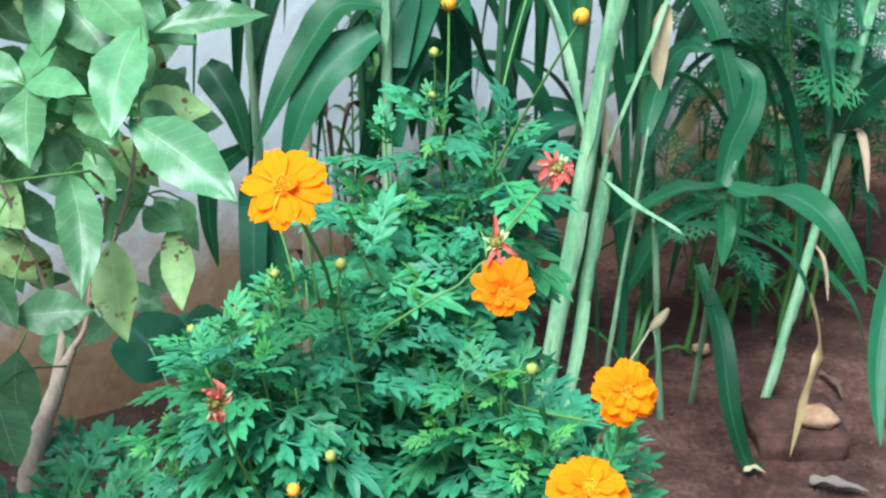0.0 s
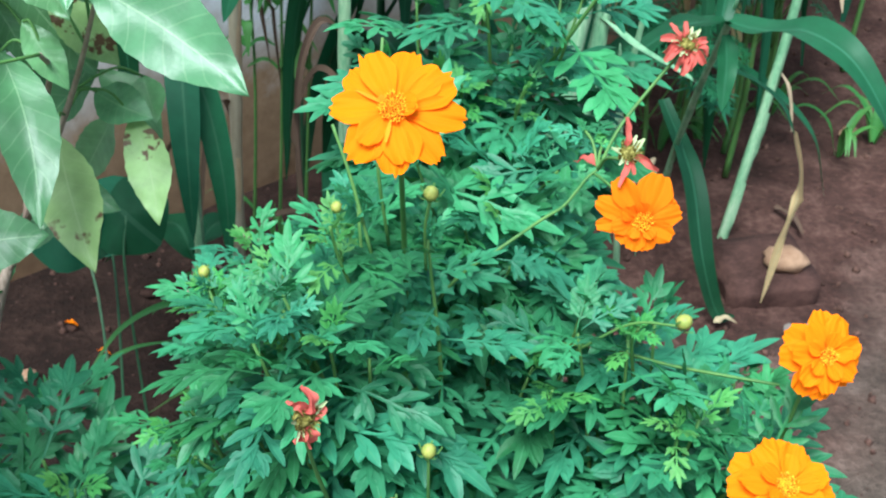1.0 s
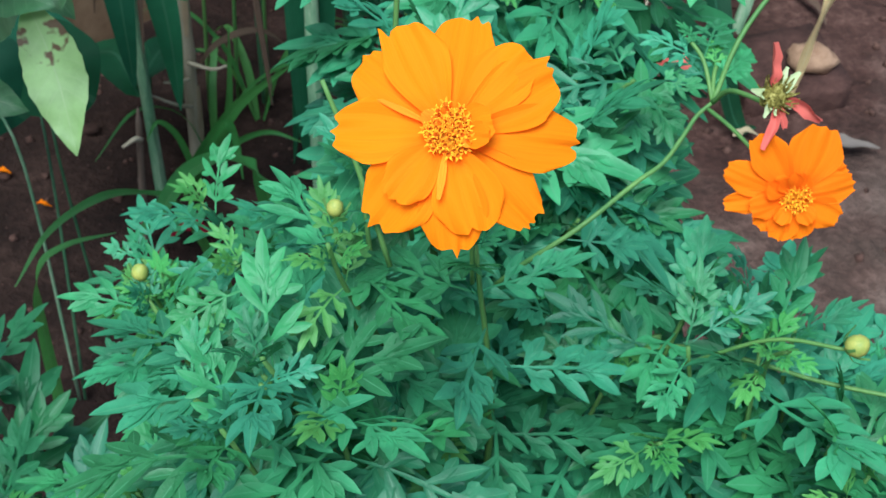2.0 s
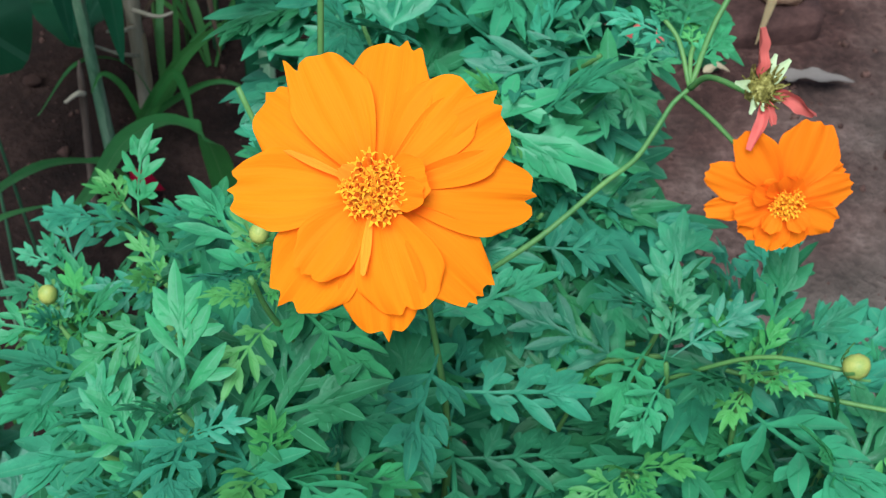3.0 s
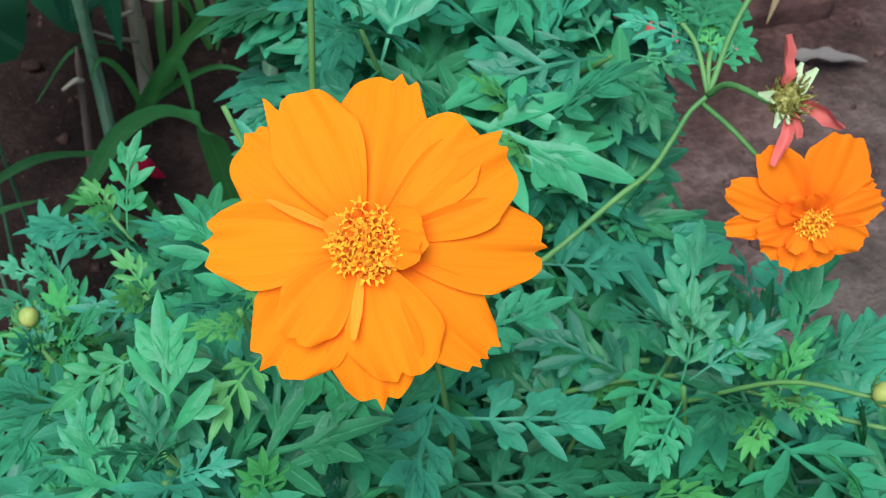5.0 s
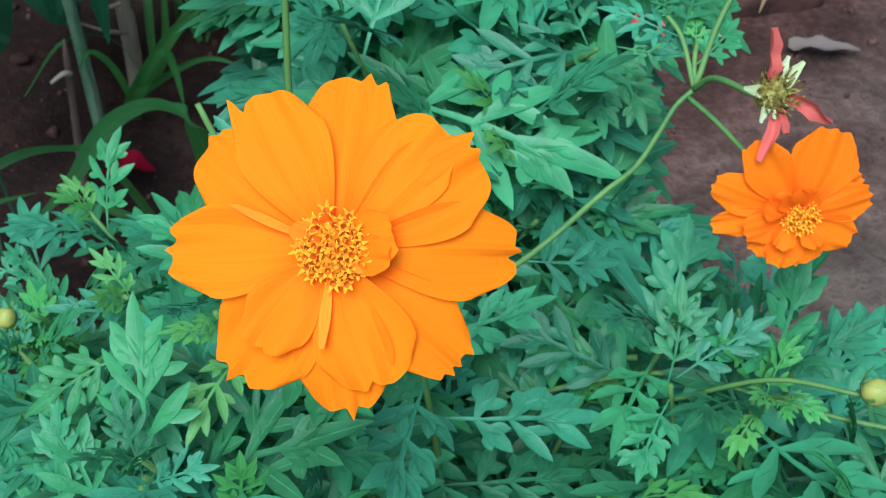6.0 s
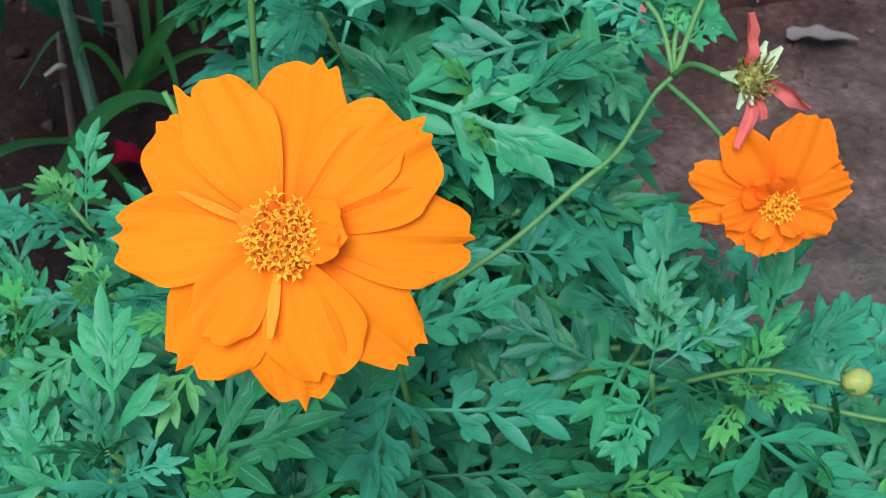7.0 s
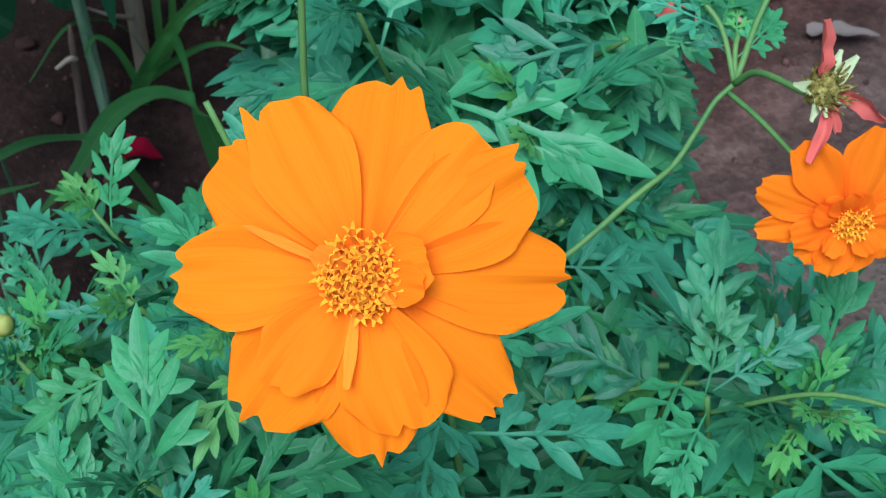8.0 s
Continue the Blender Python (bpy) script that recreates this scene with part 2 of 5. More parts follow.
M_CANE_OLD = plain_material("corn_stalk_rotting", [(0.3, (0.1, 0.07, 0.05)), (0.7, (0.24, 0.18, 0.14))], 40, 0.85, 0.5, 0.002, (1, 1, 0.15))
M_BARK = plain_material("grey_brown_bark", [(0.3, (0.22, 0.15, 0.11)), (0.7, (0.55, 0.44, 0.36))], 40, 0.85, 0.8, 0.004, (1, 1, 0.2))
M_STONE = plain_material("pale_stone", [(0.3, (0.26, 0.14, 0.08)), (0.7, (0.56, 0.36, 0.23))], 1.4, 0.85, 0.6, 0.004)
M_PEBBLE = plain_material("soil_clod", [(0.35, (0.03, 0.015, 0.012)), (0.65, (0.15, 0.08, 0.06))], 40, 0.95, 0.8, 0.004)
M_BRICK = plain_material("soil_stained_brick", [(0.34, (0.03, 0.014, 0.011)), (0.66, (0.12, 0.06, 0.048))], 14, 0.92, 0.7, 0.004)
M_SOIL = soil_material()
M_PLASTER = None


def wall_material():
    """White lime wash, with red soil splashed up its foot in an uneven band."""
    m, n, l, bsdf = material("white_wash_stained")
    tc = n.new("ShaderNodeTexCoord").outputs["Object"]
    sep = n.new("ShaderNodeSeparateXYZ")
    l.new(tc, sep.inputs[0])
    big = noise_tex(n, l, tc, 3.0, 6)
    fine = noise_tex(n, l, tc, 40, 6)
    blot = noise_tex(n, l, tc, 11, 6, 0.7)
    h = math_node(n, l, "ADD", sep.outputs[2], math_node(n, l, "MULTIPLY", math_node(n, l, "SUBTRACT", big.outputs[0], 0.5), 0.35))
    h = math_node(n, l, "ADD", h, math_node(n, l, "MULTIPLY", math_node(n, l, "SUBTRACT", blot.outputs[0], 0.5), 0.3))
    stain = ramp(n, [(0.0, (0.2, 0.115, 0.06)), (0.18, (0.34, 0.22, 0.13)), (0.3, (0.58, 0.53, 0.5)), (0.4, (0.86, 0.9, 0.97))])
    l.new(h, stain.inputs[0])
    col = mixed(n, l, 0.55, stain.outputs[0], fine.outputs[0], "SOFT_LIGHT")
    l.new(col, bsdf.inputs["Base Color"])
    bsdf.inputs["Roughness"].default_value = 0.9
    bumped(n, l, bsdf, math_node(n, l, "ADD", blot.outputs[0], math_node(n, l, "MULTIPLY", fine.outputs[0], 0.5)), 0.5, 0.004)
    return m


M_PLASTER = wall_material()


# ---- mesh helpers ----
UP = Vector((0, 0, 1))


def mesh(name, verts, faces, uvs=None, smooth=True):
    me = bpy.data.meshes.new(name)
    me.from_pydata([tuple(v) for v in verts], [], faces)
    if uvs:
        layer = me.uv_layers.new(name="UVMap")
        for lp in me.loops:
            layer.data[lp.index].uv = uvs[lp.vertex_index]
    me.polygons.foreach_set("use_smooth", [smooth] * len(me.polygons))
    return me


def part(name, me, mat, parent=None, label="", m=None):
    """Link a mesh as one object, as a part of parent where there is one."""
    if not me.materials:
        me.materials.append(mat)
    ob = new(name, me)
    if parent:
        ob.parent = parent
        ob.matrix_parent_inverse = parent.matrix_basis.inverted()
    if m is not None:
        ob.matrix_basis = m
    if label:
        tagged(ob, label)
    return ob


def thing(name, at, label, category, group="", kind=""):
    ob = new(name)
    ob.empty_display_size = 0.02
    ob.matrix_basis = Matrix.Translation(at)
    return tagged(ob, label, category, group, kind)


def axes(at, along, up, s=1.0):
    """A pose with y along a direction and z near up."""
    y = Vector(along).normalized()
    x = y.cross(Vector(up))
    x = x.normalized() if x.length > 1e-5 else y.orthogonal().normalized()
    z = x.cross(y)
    m = Matrix((x, y, z)).transposed().to_4x4()
    return Matrix.Translation(at) @ m @ Matrix.Scale(s, 4)


def spline(points, steps):
    """A smooth line through points."""
    p = [Vector(q) for q in points]
    p = [2 * p[0] - p[1], *p, 2 * p[-1] - p[-2]]
    out = []
    for i in range(1, len(p) - 2):
        for k in range(steps):
            t = k / steps
            a, b, c, d = p[i - 1:i + 3]
            out.append(0.5 * (2 * b + (c - a) * t + (2 * a - 5 * b + 4 * c - d) * t * t + (3 * b - 3 * c + d - a) * t ** 3))
    return out + [p[-2]]


def tube_into(verts, faces, uvs, line, radius, sides=6):
    """radius: a function of 0..1 along the line."""
    side = (line[1] - line[0]).orthogonal().normalized()
    start = len(verts)
    for i, p in enumerate(line):
        d = (line[min(i + 1, len(line) - 1)] - line[max(i - 1, 0)]).normalized()
        side = (side - d * side.dot(d)).normalized()
        other = d.cross(side)
        r = radius(i / (len(line) - 1))
        for k in range(sides):
            a = 2 * math.pi * k / sides
            verts.append(p + (side * math.cos(a) + other * math.sin(a)) * r)
            uvs.append((k / sides, i / (len(line) - 1)))
    for i in range(len(line) - 1):
        for k in range(sides):
            a, b = start + i * sides + k, start + i * sides + (k + 1) % sides
            faces.append((a, b, b + sides, a + sides))
    faces.append(tuple(start + k for k in range(sides))[::-1])
    end = start + (len(line) - 1) * sides
    faces.append(tuple(end + k for k in range(sides)))


def tube(name, points, radius, sides=6, steps=5):
    verts, faces, uvs = [], [], []
    tube_into(verts, faces, uvs, spline(points, steps), radius, sides)
    return mesh(name, verts, faces, uvs)


def strap(name, points, width, up=(0, 0, 1), steps=6, cols=5, fold=0.25, wave=0.06, turn=0.0, seed=0, blunt=False):
    """A long grass-like blade along a line: a fold along the midrib, waved margins, tapering to its tip."""
    line = spline(points, steps)
    r = random.Random(seed)
    phase = r.uniform(0, 6)
    verts, faces, uvs = [], [], []
    n = len(line)
    for i, p in enumerate(line):
        v = i / (n - 1)
        d = (line[min(i + 1, n - 1)] - line[max(i - 1, 0)]).normalized()
        x = d.cross(Vector(up))
        x = x.normalized() if x.length > 1e-4 else d.orthogonal().normalized()
        z = x.cross(d)
        q = Matrix.Rotation(turn * v, 3, d)
        x, z = q @ x, q @ z
        w = width / 2 * min(1.0, 0.45 + 2.6 * v) * (1 - v ** 2.6) ** 0.75 if not blunt else width / 2 * (0.3 + 0.7 * math.sin(math.pi * (0.08 + 0.8 * v)))
        w = max(w, 0.0006)
        for k in range(cols):
            u = 2 * k / (cols - 1) - 1
            lift = fold * abs(u) * w + wave * width * abs(u) * math.sin(phase + v * 15 + (2.2 if u > 0 else 0)) * (1 - v)
            verts.append(p + x * (u * w) + z * lift)
            uvs.append((u, v))
    for i in range(n - 1):
        for k in range(cols - 1):
            a = i * cols + k
            faces.append((a, a + 1, a + cols + 1, a + cols))
    return mesh(name, verts, faces, uvs)


def lobe_into(verts, faces, uvs, base, tip, w, z_of, full=0.55):
    """One lance-shaped lobe, creased along its midrib."""
    b, t = Vector(base), Vector(tip)
    d = t - b
    x = Vector((d.y, -d.x)).normalized()
    s = len(verts)
    rows = ((0, 0.4), (0.25, 0.78), (full, 1.0), (0.8, 0.72), (0.94, 0.3), (1, 0.04))
    for v, k in rows:
        c = b + d * v
        for u in (-1, 0, 1):
            q = c + x * (u * w / 2 * k)
            verts.append(Vector((q.x, q.y, z_of(q.x, q.y) + abs(u) * w * 0.2 * k)))
            uvs.append((u, v))
    for i in range(len(rows) - 1):
        for k in range(2):
            a = s + 3 * i + k
            faces.append((a, a + 1, a + 4, a + 3))


def cosmos_leaf(seed, fine=False):
    """A twice-cut leaf, 0.1 m long: lobes in pairs on a winged midrib."""
    r = random.Random(seed)
    verts, faces, uvs = [], [], []
    bend, side, tw = r.uniform(1.5, 4.0), r.uniform(-0.008, 0.008), r.uniform(-1.2, 1.2)
    L = 0.1

    def z_of(x, y):
        return -bend * y * y - 3.2 * x * x + tw * x * y + 0.002 * math.sin(90 * x + 55 * y + seed)

    def mid(v):
        return Vector((side * math.sin(v * 2.4), v * L))

    lobe_into(verts, faces, uvs, mid(0), mid(0.5), 0.0026, z_of)
    lobe_into(verts, faces, uvs, mid(0.25), mid(0.8), 0.0038, z_of)
    pairs = 5 if fine else 3
    for i in range(pairs):
        v = 0.2 + 0.52 * i / (pairs - 1) if fine else (0.26, 0.48, 0.68)[i]
        reach = ((0.043, 0.048, 0.044, 0.034, 0.022)[i] if fine else (0.037, 0.036, 0.028)[i]) * r.uniform(0.85, 1.15)
        for sgn in (-1, 1):
            a = radians(r.uniform(44, 60) - 7 * i)
            b = mid(v + r.uniform(-0.03, 0.03))
            d = Vector((sgn * math.sin(a), math.cos(a)))
            w = 0.0034 if fine else r.uniform(0.0095, 0.0118)
            if fine:
                lobe_into(verts, faces, uvs, b, b + d * reach, w, z_of, 0.6)
                sides = ((0.35, -1), (0.35, 1), (0.62, -1), (0.62, 1))
            else:
                lobe_into(verts, faces, uvs, b, b + d * reach * 0.5, 0.006, z_of, 0.6)
                lobe_into(verts, faces, uvs, b + d * reach * 0.12, b + d * reach, w, z_of, 0.55)
                sides = ((0.3, -1), (0.36, 1)) if i == 0 else ((0.3, -sgn), (0.42, sgn)) if r.random() < 0.6 else ((0.3, -sgn),)
            for f, s2 in sides:
                if not fine and r.random() < 0.15:
                    continue
                a2 = a + s2 * radians(r.uniform(40, 54))
                c = b + d * reach * f
                e = c + Vector((sgn * math.sin(a2), math.cos(a2))) * reach * (0.46 if fine else 0.5) * r.uniform(0.8, 1.15)
                lobe_into(verts, faces, uvs, c, e, w * 0.8, z_of, 0.55)
    lobe_into(verts, faces, uvs, mid(0.66), mid(1.08), 0.004 if fine else 0.012, z_of, 0.5)
    for s2 in (-1, 1):
        c = mid(0.74)
        lobe_into(verts, faces, uvs, c, c + Vector((s2 * 0.018, 0.02)), 0.003 if fine else 0.0095, z_of)
    return mesh("cosmos_leaf", verts, faces, uvs)


def broad_leaf(seed, ratio):
    """An oval leaf 1 m long and ratio wide, with a drawn-out tip, folded and arched."""
    r = random.Random(seed)
    rows, cols = 25, 7
    verts, faces, uvs = [], [], []
    arch, fold, ph = r.uniform(0.05, 0.22), r.uniform(0.08, 0.3), r.uniform(0, 6)
    sway = r.uniform(-0.06, 0.06)
    for i in range(rows):
        v = i / (rows - 1)
        w = ratio / 2 * (math.sin(math.pi * v) ** 0.95) * (1 - 0.12 * (v - 0.5)) * (1 + 0.03 * math.sin(v * 52 + ph)) + 0.006 * (1 - v)
        for k in range(cols):
            u = 2 * k / (cols - 1) - 1
            z = -arch * v * v + fold * abs(u) * w + 0.016 * math.sin(ph + v * 17 + u * 2) * abs(u)
            verts.append((u * w + sway * math.sin(v * math.pi), v, z))
            uvs.append((u, v))
    for i in range(rows - 1):
        for k in range(cols - 1):
            a = i * cols + k
            faces.append((a, a + 1, a + cols + 1, a + cols))
    return mesh("broad_leaf", verts, faces, uvs)


def petal(L, W, seed, teeth=None):
    """A wedge-shaped ray petal with a rounded, toothed end and lengthwise pleats. teeth: rows of place across (-1 to 1), reach and half width."""
    r = random.Random(seed)
    rows, cols = 15, 33
    verts, faces, uvs = [], [], []
    if teeth is None:
        teeth = [(c + r.uniform(-0.16, 0.16), r.uniform(0.02, 0.06), r.uniform(0.14, 0.22)) for c in (-0.55, 0.0, 0.55)]
    ph, lean = r.uniform(0, 6), r.uniform(-0.02, 0.02)
    cup, droop = 0.15 * r.uniform(0.3, 1.8), 0.12 * r.uniform(0.3, 1.7)
    for i in range(rows):
        v = i / (rows - 1)
        w = W / 2 * (0.16 + 0.84 * math.sin(math.pi / 2 * min(1.0, v / 0.72)) ** 1.15) * (1.0 if v < 0.72 else 1 - 0.14 * ((v - 0.72) / 0.28) ** 2)
        for k in range(cols):
            u = 2 * k / (cols - 1) - 1
            end = 1.0 - 0.03 * u * u - 0.2 * abs(u) ** 5 + sum(amp * max(0.0, 1 - abs(u - c) / half) for c, amp, half in teeth)
            y = L * v * (1 + (end - 1) * v ** 3)
            z = cup * abs(u) ** 2 * w - droop * L * v * v + W / 0.016 * (0.00018 * math.sin(ph + u * 13) * v + 0.0005 * math.sin(ph * 2 + u * 4 + v * 3) + 0.0004 * math.sin(ph * 3 + u * 7) * v ** 4)
            verts.append((u * w + lean * L * v * v, y, z))
            uvs.append((u, v))
    for i in range(rows - 1):
        for k in range(cols - 1):
            a = i * cols + k
            faces.append((a, a + 1, a + cols + 1, a + cols))
    return mesh("petal", verts, faces, uvs)


def ball(name, rx, rz, seg=10, rings=7, rough=0.0, seed=0):
    """A rounded body, knobbly where rough is above 0."""
    r = random.Random(seed)
    verts, faces = [Vector((0, 0, -rz))], []
    off = Vector((r.uniform(0, 50), r.uniform(0, 50), r.uniform(0, 50)))
    for i in range(1, rings):
        a = math.pi * i / rings - math.pi / 2
        for k in range(seg):
            b = 2 * math.pi * k / seg
            verts.append(Vector((rx * math.cos(a) * math.cos(b), rx * math.cos(a) * math.sin(b), rz * math.sin(a))))
    verts.append(Vector((0, 0, rz)))
    for i in range(rings - 2):
        for k in range(seg):
            a, b = 1 + i * seg + k, 1 + i * seg + (k + 1) % seg
            faces.append((a, b, b + seg, a + seg))
    for k in range(seg):
        faces.append((0, 1 + (k + 1) % seg, 1 + k))
        t = 1 + (rings - 2) * seg
        faces.append((len(verts) - 1, t + k, t + (k + 1) % seg))
    if rough:
        s = 1.6 / max(rx, rz)
        verts = [v * (1 + rough * noise.noise(v * s + off) + 0.4 * rough * noise.noise(v * s * 2.7 + off)) for v in verts]
    return mesh(name, verts, faces)


LEAF = [cosmos_leaf(k) for k in range(9)]
YOUNG = [cosmos_leaf(k) for k in (21, 22, 23)]
FERN = [cosmos_leaf(k, True) for k in (31, 32, 33, 34)]


# ---- flowers and buds ----
def disc_florets(radius, n, seed, tall=0.0046):
    """Crowded tubular florets, each a flared tube with five lobes that curl back round a brown throat."""
    r = random.Random(seed)
    verts, faces, mats = [], [], []
    for i in range(n):
        q = math.sqrt((i + 0.5) / n) * radius
        a = i * 2.39996
        c = Vector((q * math.cos(a), q * math.sin(a), 0)) + Vector((r.uniform(-1, 1), r.uniform(-1, 1), 0)) * radius * 0.06
        up = Vector((c.x * 50 + r.uniform(-.2, .2), c.y * 50 + r.uniform(-.2, .2), 1)).normalized()
        h = tall * r.uniform(0.7, 1.2) * (1.05 - 0.3 * (q / radius) ** 2)
        x = (Matrix.Rotation(r.uniform(0, 6), 3, up) @ up.orthogonal()).normalized()
        y = up.cross(x)
        rr = radius * 0.92 / math.sqrt(n)
        s = len(verts)
        for lev, k in ((0, 0.55), (0.7, 0.7), (0.92, 0.95)):
            for j in range(5):
                b = 2 * math.pi * j / 5
                verts.append(c + up * (h * lev) + (x * math.cos(b) + y * math.sin(b)) * rr * k)
        for row in (0, 5):
            for j in range(5):
                faces.append((s + row + j, s + row + (j + 1) % 5, s + row + 5 + (j + 1) % 5, s + row + 5 + j))
                mats.append(0)
        verts.append(c + up * h * 0.6)
        for j in range(5):
            faces.append((s + 10 + j, s + 10 + (j + 1) % 5, s + 15))
            mats.append(1)
        for j in range(5):
            b, b2 = 2 * math.pi * (j + 0.12) / 5, 2 * math.pi * (j + 0.88) / 5
            m = (b + b2) / 2
            out = x * math.cos(m) + y * math.sin(m)
            side = (x * -math.sin(m) + y * math.cos(m)) * rr * 0.24
            reach = rr * r.uniform(1.0, 1.9)
            top = c + up * h * r.uniform(1.08, 1.22) + out * (rr + reach * 0.45)
            tip = c + up * h * r.uniform(0.9, 1.1) + out * (rr + reach)
            e = len(verts)
            verts.extend((top + side, top - side, tip))
            faces.extend(((s + 10 + j, s + 10 + (j + 1) % 5, e, e + 1), (e + 1, e, e + 2)))
            mats.extend((0, 0))
    me = mesh("flower_center", verts, faces, None, False)
    me.materials.append(M_DISC)
    me.materials.append(M_ANTHER)
    me.polygons.foreach_set("material_index", mats)
    return me


def calyx_mesh(radius):
    """The green cup under a flower, with narrow pointed bracts."""
    verts, faces, uvs = [], [], []
    line = [Vector((0, 0, -0.011)), Vector((0, 0, -0.008)), Vector((0, 0, -0.004)), Vector((0, 0, 0.0))]
    tube_into(verts, faces, uvs, line, lambda v: radius * (0.25 + 0.75 * math.sin(v * math.pi / 2)), 9)
    for k in range(8):
        a = 2 * math.pi * k / 8
        o = Vector((math.cos(a), math.sin(a), 0))
        t = Vector((-o.y, o.x, 0))
        s = len(verts)
        verts.extend((o * radius * 0.5 + t * 0.001 + UP * -0.007, o * radius * 0.5 - t * 0.001 + UP * -0.007, o * radius * 2.0 + UP * -0.0045))
        uvs.extend(((0, 0), (1, 0), (0.5, 1)))
        faces.append((s, s + 1, s + 2))
    return mesh("calyx", verts, faces, uvs)


def flower(plant, at, normal, top, petals, mat, label, disc=0.0055, florets=46, seed=0, size=1.0):
    """petals: rows of angle, length, width in millimetres, lift in millimetres, tilt in degrees and, where they are known, teeth."""
    z = Vector(normal).normalized()
    x = Vector(top).cross(z).normalized()
    y = z.cross(x)
    m = Matrix.Translation(at) @ Matrix((x, y, z)).transposed().to_4x4()
    head = part("flower", calyx_mesh(disc * 0.85), M_STEM, plant, label, m)
    dome = part("disc", ball("disc", disc * 0.95, disc * 0.3, 14, 8, 0.05, 2), M_DISC)
    dome.parent, dome.matrix_basis = head, Matrix.Translation((0, 0, 0.0008))
    for k, (a, le, wi, lift, tilt, *teeth) in enumerate(petals):
        q = Matrix.Translation((0, 0, lift / 1000)) @ Matrix.Rotation(radians(a - 90), 4, "Z") @ Matrix.Translation((0, 0.0022, 0)) @ Matrix.Rotation(radians(tilt), 4, "X")
        ob = part("petal", petal(size * le / 1000, size * wi / 1000, seed * 31 + k, teeth=teeth[0] if teeth else None), mat if wi > 5 else M_PETAL_PALE)
        ob.parent, ob.matrix_basis = head, q
    mid = part("flower_center", disc_florets(disc, florets, seed), M_DISC)
    mid.parent, mid.matrix_basis = head, Matrix.Translation((0, 0, 0.0005))
    tagged(mid, "yellow orange flower center of crowded florets")
    return head


def spent_flower(plant, at, normal, top, seed, petals, label):
    """A fading head: dry disc, pale bracts and limp rolled petals. petals: rows of angle, length, width in millimetres, tilt and bend in degrees."""
    r = random.Random(seed)
    z = Vector(normal).normalized()
    x = Vector(top).cross(z).normalized()
    m = Matrix.Translation(at) @ Matrix((x, z.cross(x), z)).transposed().to_4x4()
    head = part("spent_flower", ball("seed_head", 0.005, 0.0045, 12, 8, 0.5, seed), M_SEEDHEAD, plant, label, m)
    verts, faces = [], []
    for k in range(72):
        a, q = k * 2.4, 0.0056 * math.sqrt((k + 0.5) / 72)
        c = Vector((q * math.cos(a), q * math.sin(a), 0.0015))
        t = c + Vector((c.x * 0.42 + r.uniform(-.001, .001), c.y * 0.42 + r.uniform(-.001, .001), r.uniform(0.0018, 0.0042)))
        s = len(verts)
        o = Vector((-math.sin(a), math.cos(a), 0)) * 0.0005
        verts.extend((c + o, c - o, t + o * 0.5, t - o * 0.5, c + Vector((c.x, c.y, 0)) * 0.12, t))
        faces.extend(((s, s + 1, s + 3, s + 2), (s + 1, s + 4, s + 5, s + 3), (s + 4, s, s + 2, s + 5)))
    bristle = part("floret_tuft", mesh("floret_tuft", verts, faces, None, False), M_SEEDHEAD)
    bristle.parent = head
    for k, (ang, le, wi, tilt, bend) in enumerate(petals):
        q = Matrix.Rotation(radians(ang - 90), 3, "Z")
        e0, e1 = radians(tilt), radians(tilt + bend)
        p0 = q @ Vector((0, 0.003, 0.001))
        p1 = p0 + q @ Vector((0, math.cos(e0), math.sin(e0))) * le * 0.0005
        p2 = p1 + q @ Vector((r.uniform(-0.3, 0.3), math.cos(e1), math.sin(e1))) * le * 0.0005
        ob = part("wilted_petal", strap("wilted_petal", [p0, p1, p2], wi / 1000, q @ Vector((0, -0.3, 1)), 6, 7, 1.1, 0.3, r.uniform(-1.6, 1.6), seed + k, True), M_WILT)
        ob.parent = head
    for k, (a, reach, wide) in enumerate(((48, 12, 5.0), (72, 11, 4.2), (178, 10.5, 4.2), (238, 11, 3.2), (262, 8, 2.4), (318, 7, 2.2))):
        d = Vector((math.cos(radians(a)), math.sin(radians(a)), 0.3))
        ob = part("bract", strap("bract", [d * 0.003, d * reach * 0.00055, d * reach * 0.001 + UP * 0.001], wide / 1000, steps=4, cols=5, fold=0.5, wave=0.1, seed=k), M_BRACT)
        ob.parent = head
    return head


def bud(plant, at, direction, size, orange, label):
    head = part("bud", ball("bud", size * 0.5, size * 0.55, 12, 8, 0.08, 3), M_BUD_ORANGE if orange else M_BUD, plant, label, axes(at, Vector(direction).orthogonal(), direction))
    for k in range(6):
        a = 2 * math.pi * k / 6
        o = Vector((math.cos(a), math.sin(a), 0))
        ob = part("sepal", strap("sepal", [Vector((0, 0, -size * 0.5)), o * size * 0.6 + Vector((0, 0, -size * 0.35)), o * size * 0.95 + Vector((0, 0, size * 0.15))], size * 0.22, steps=3, seed=k), M_STEM)
        ob.parent = head
    return head


def stem(plant, points, r0, r1, mat=None, name="stem", sides=6):
    return part(name, tube(name, points, lambda v: r0 + (r1 - r0) * v, sides), mat or M_STEM, plant)


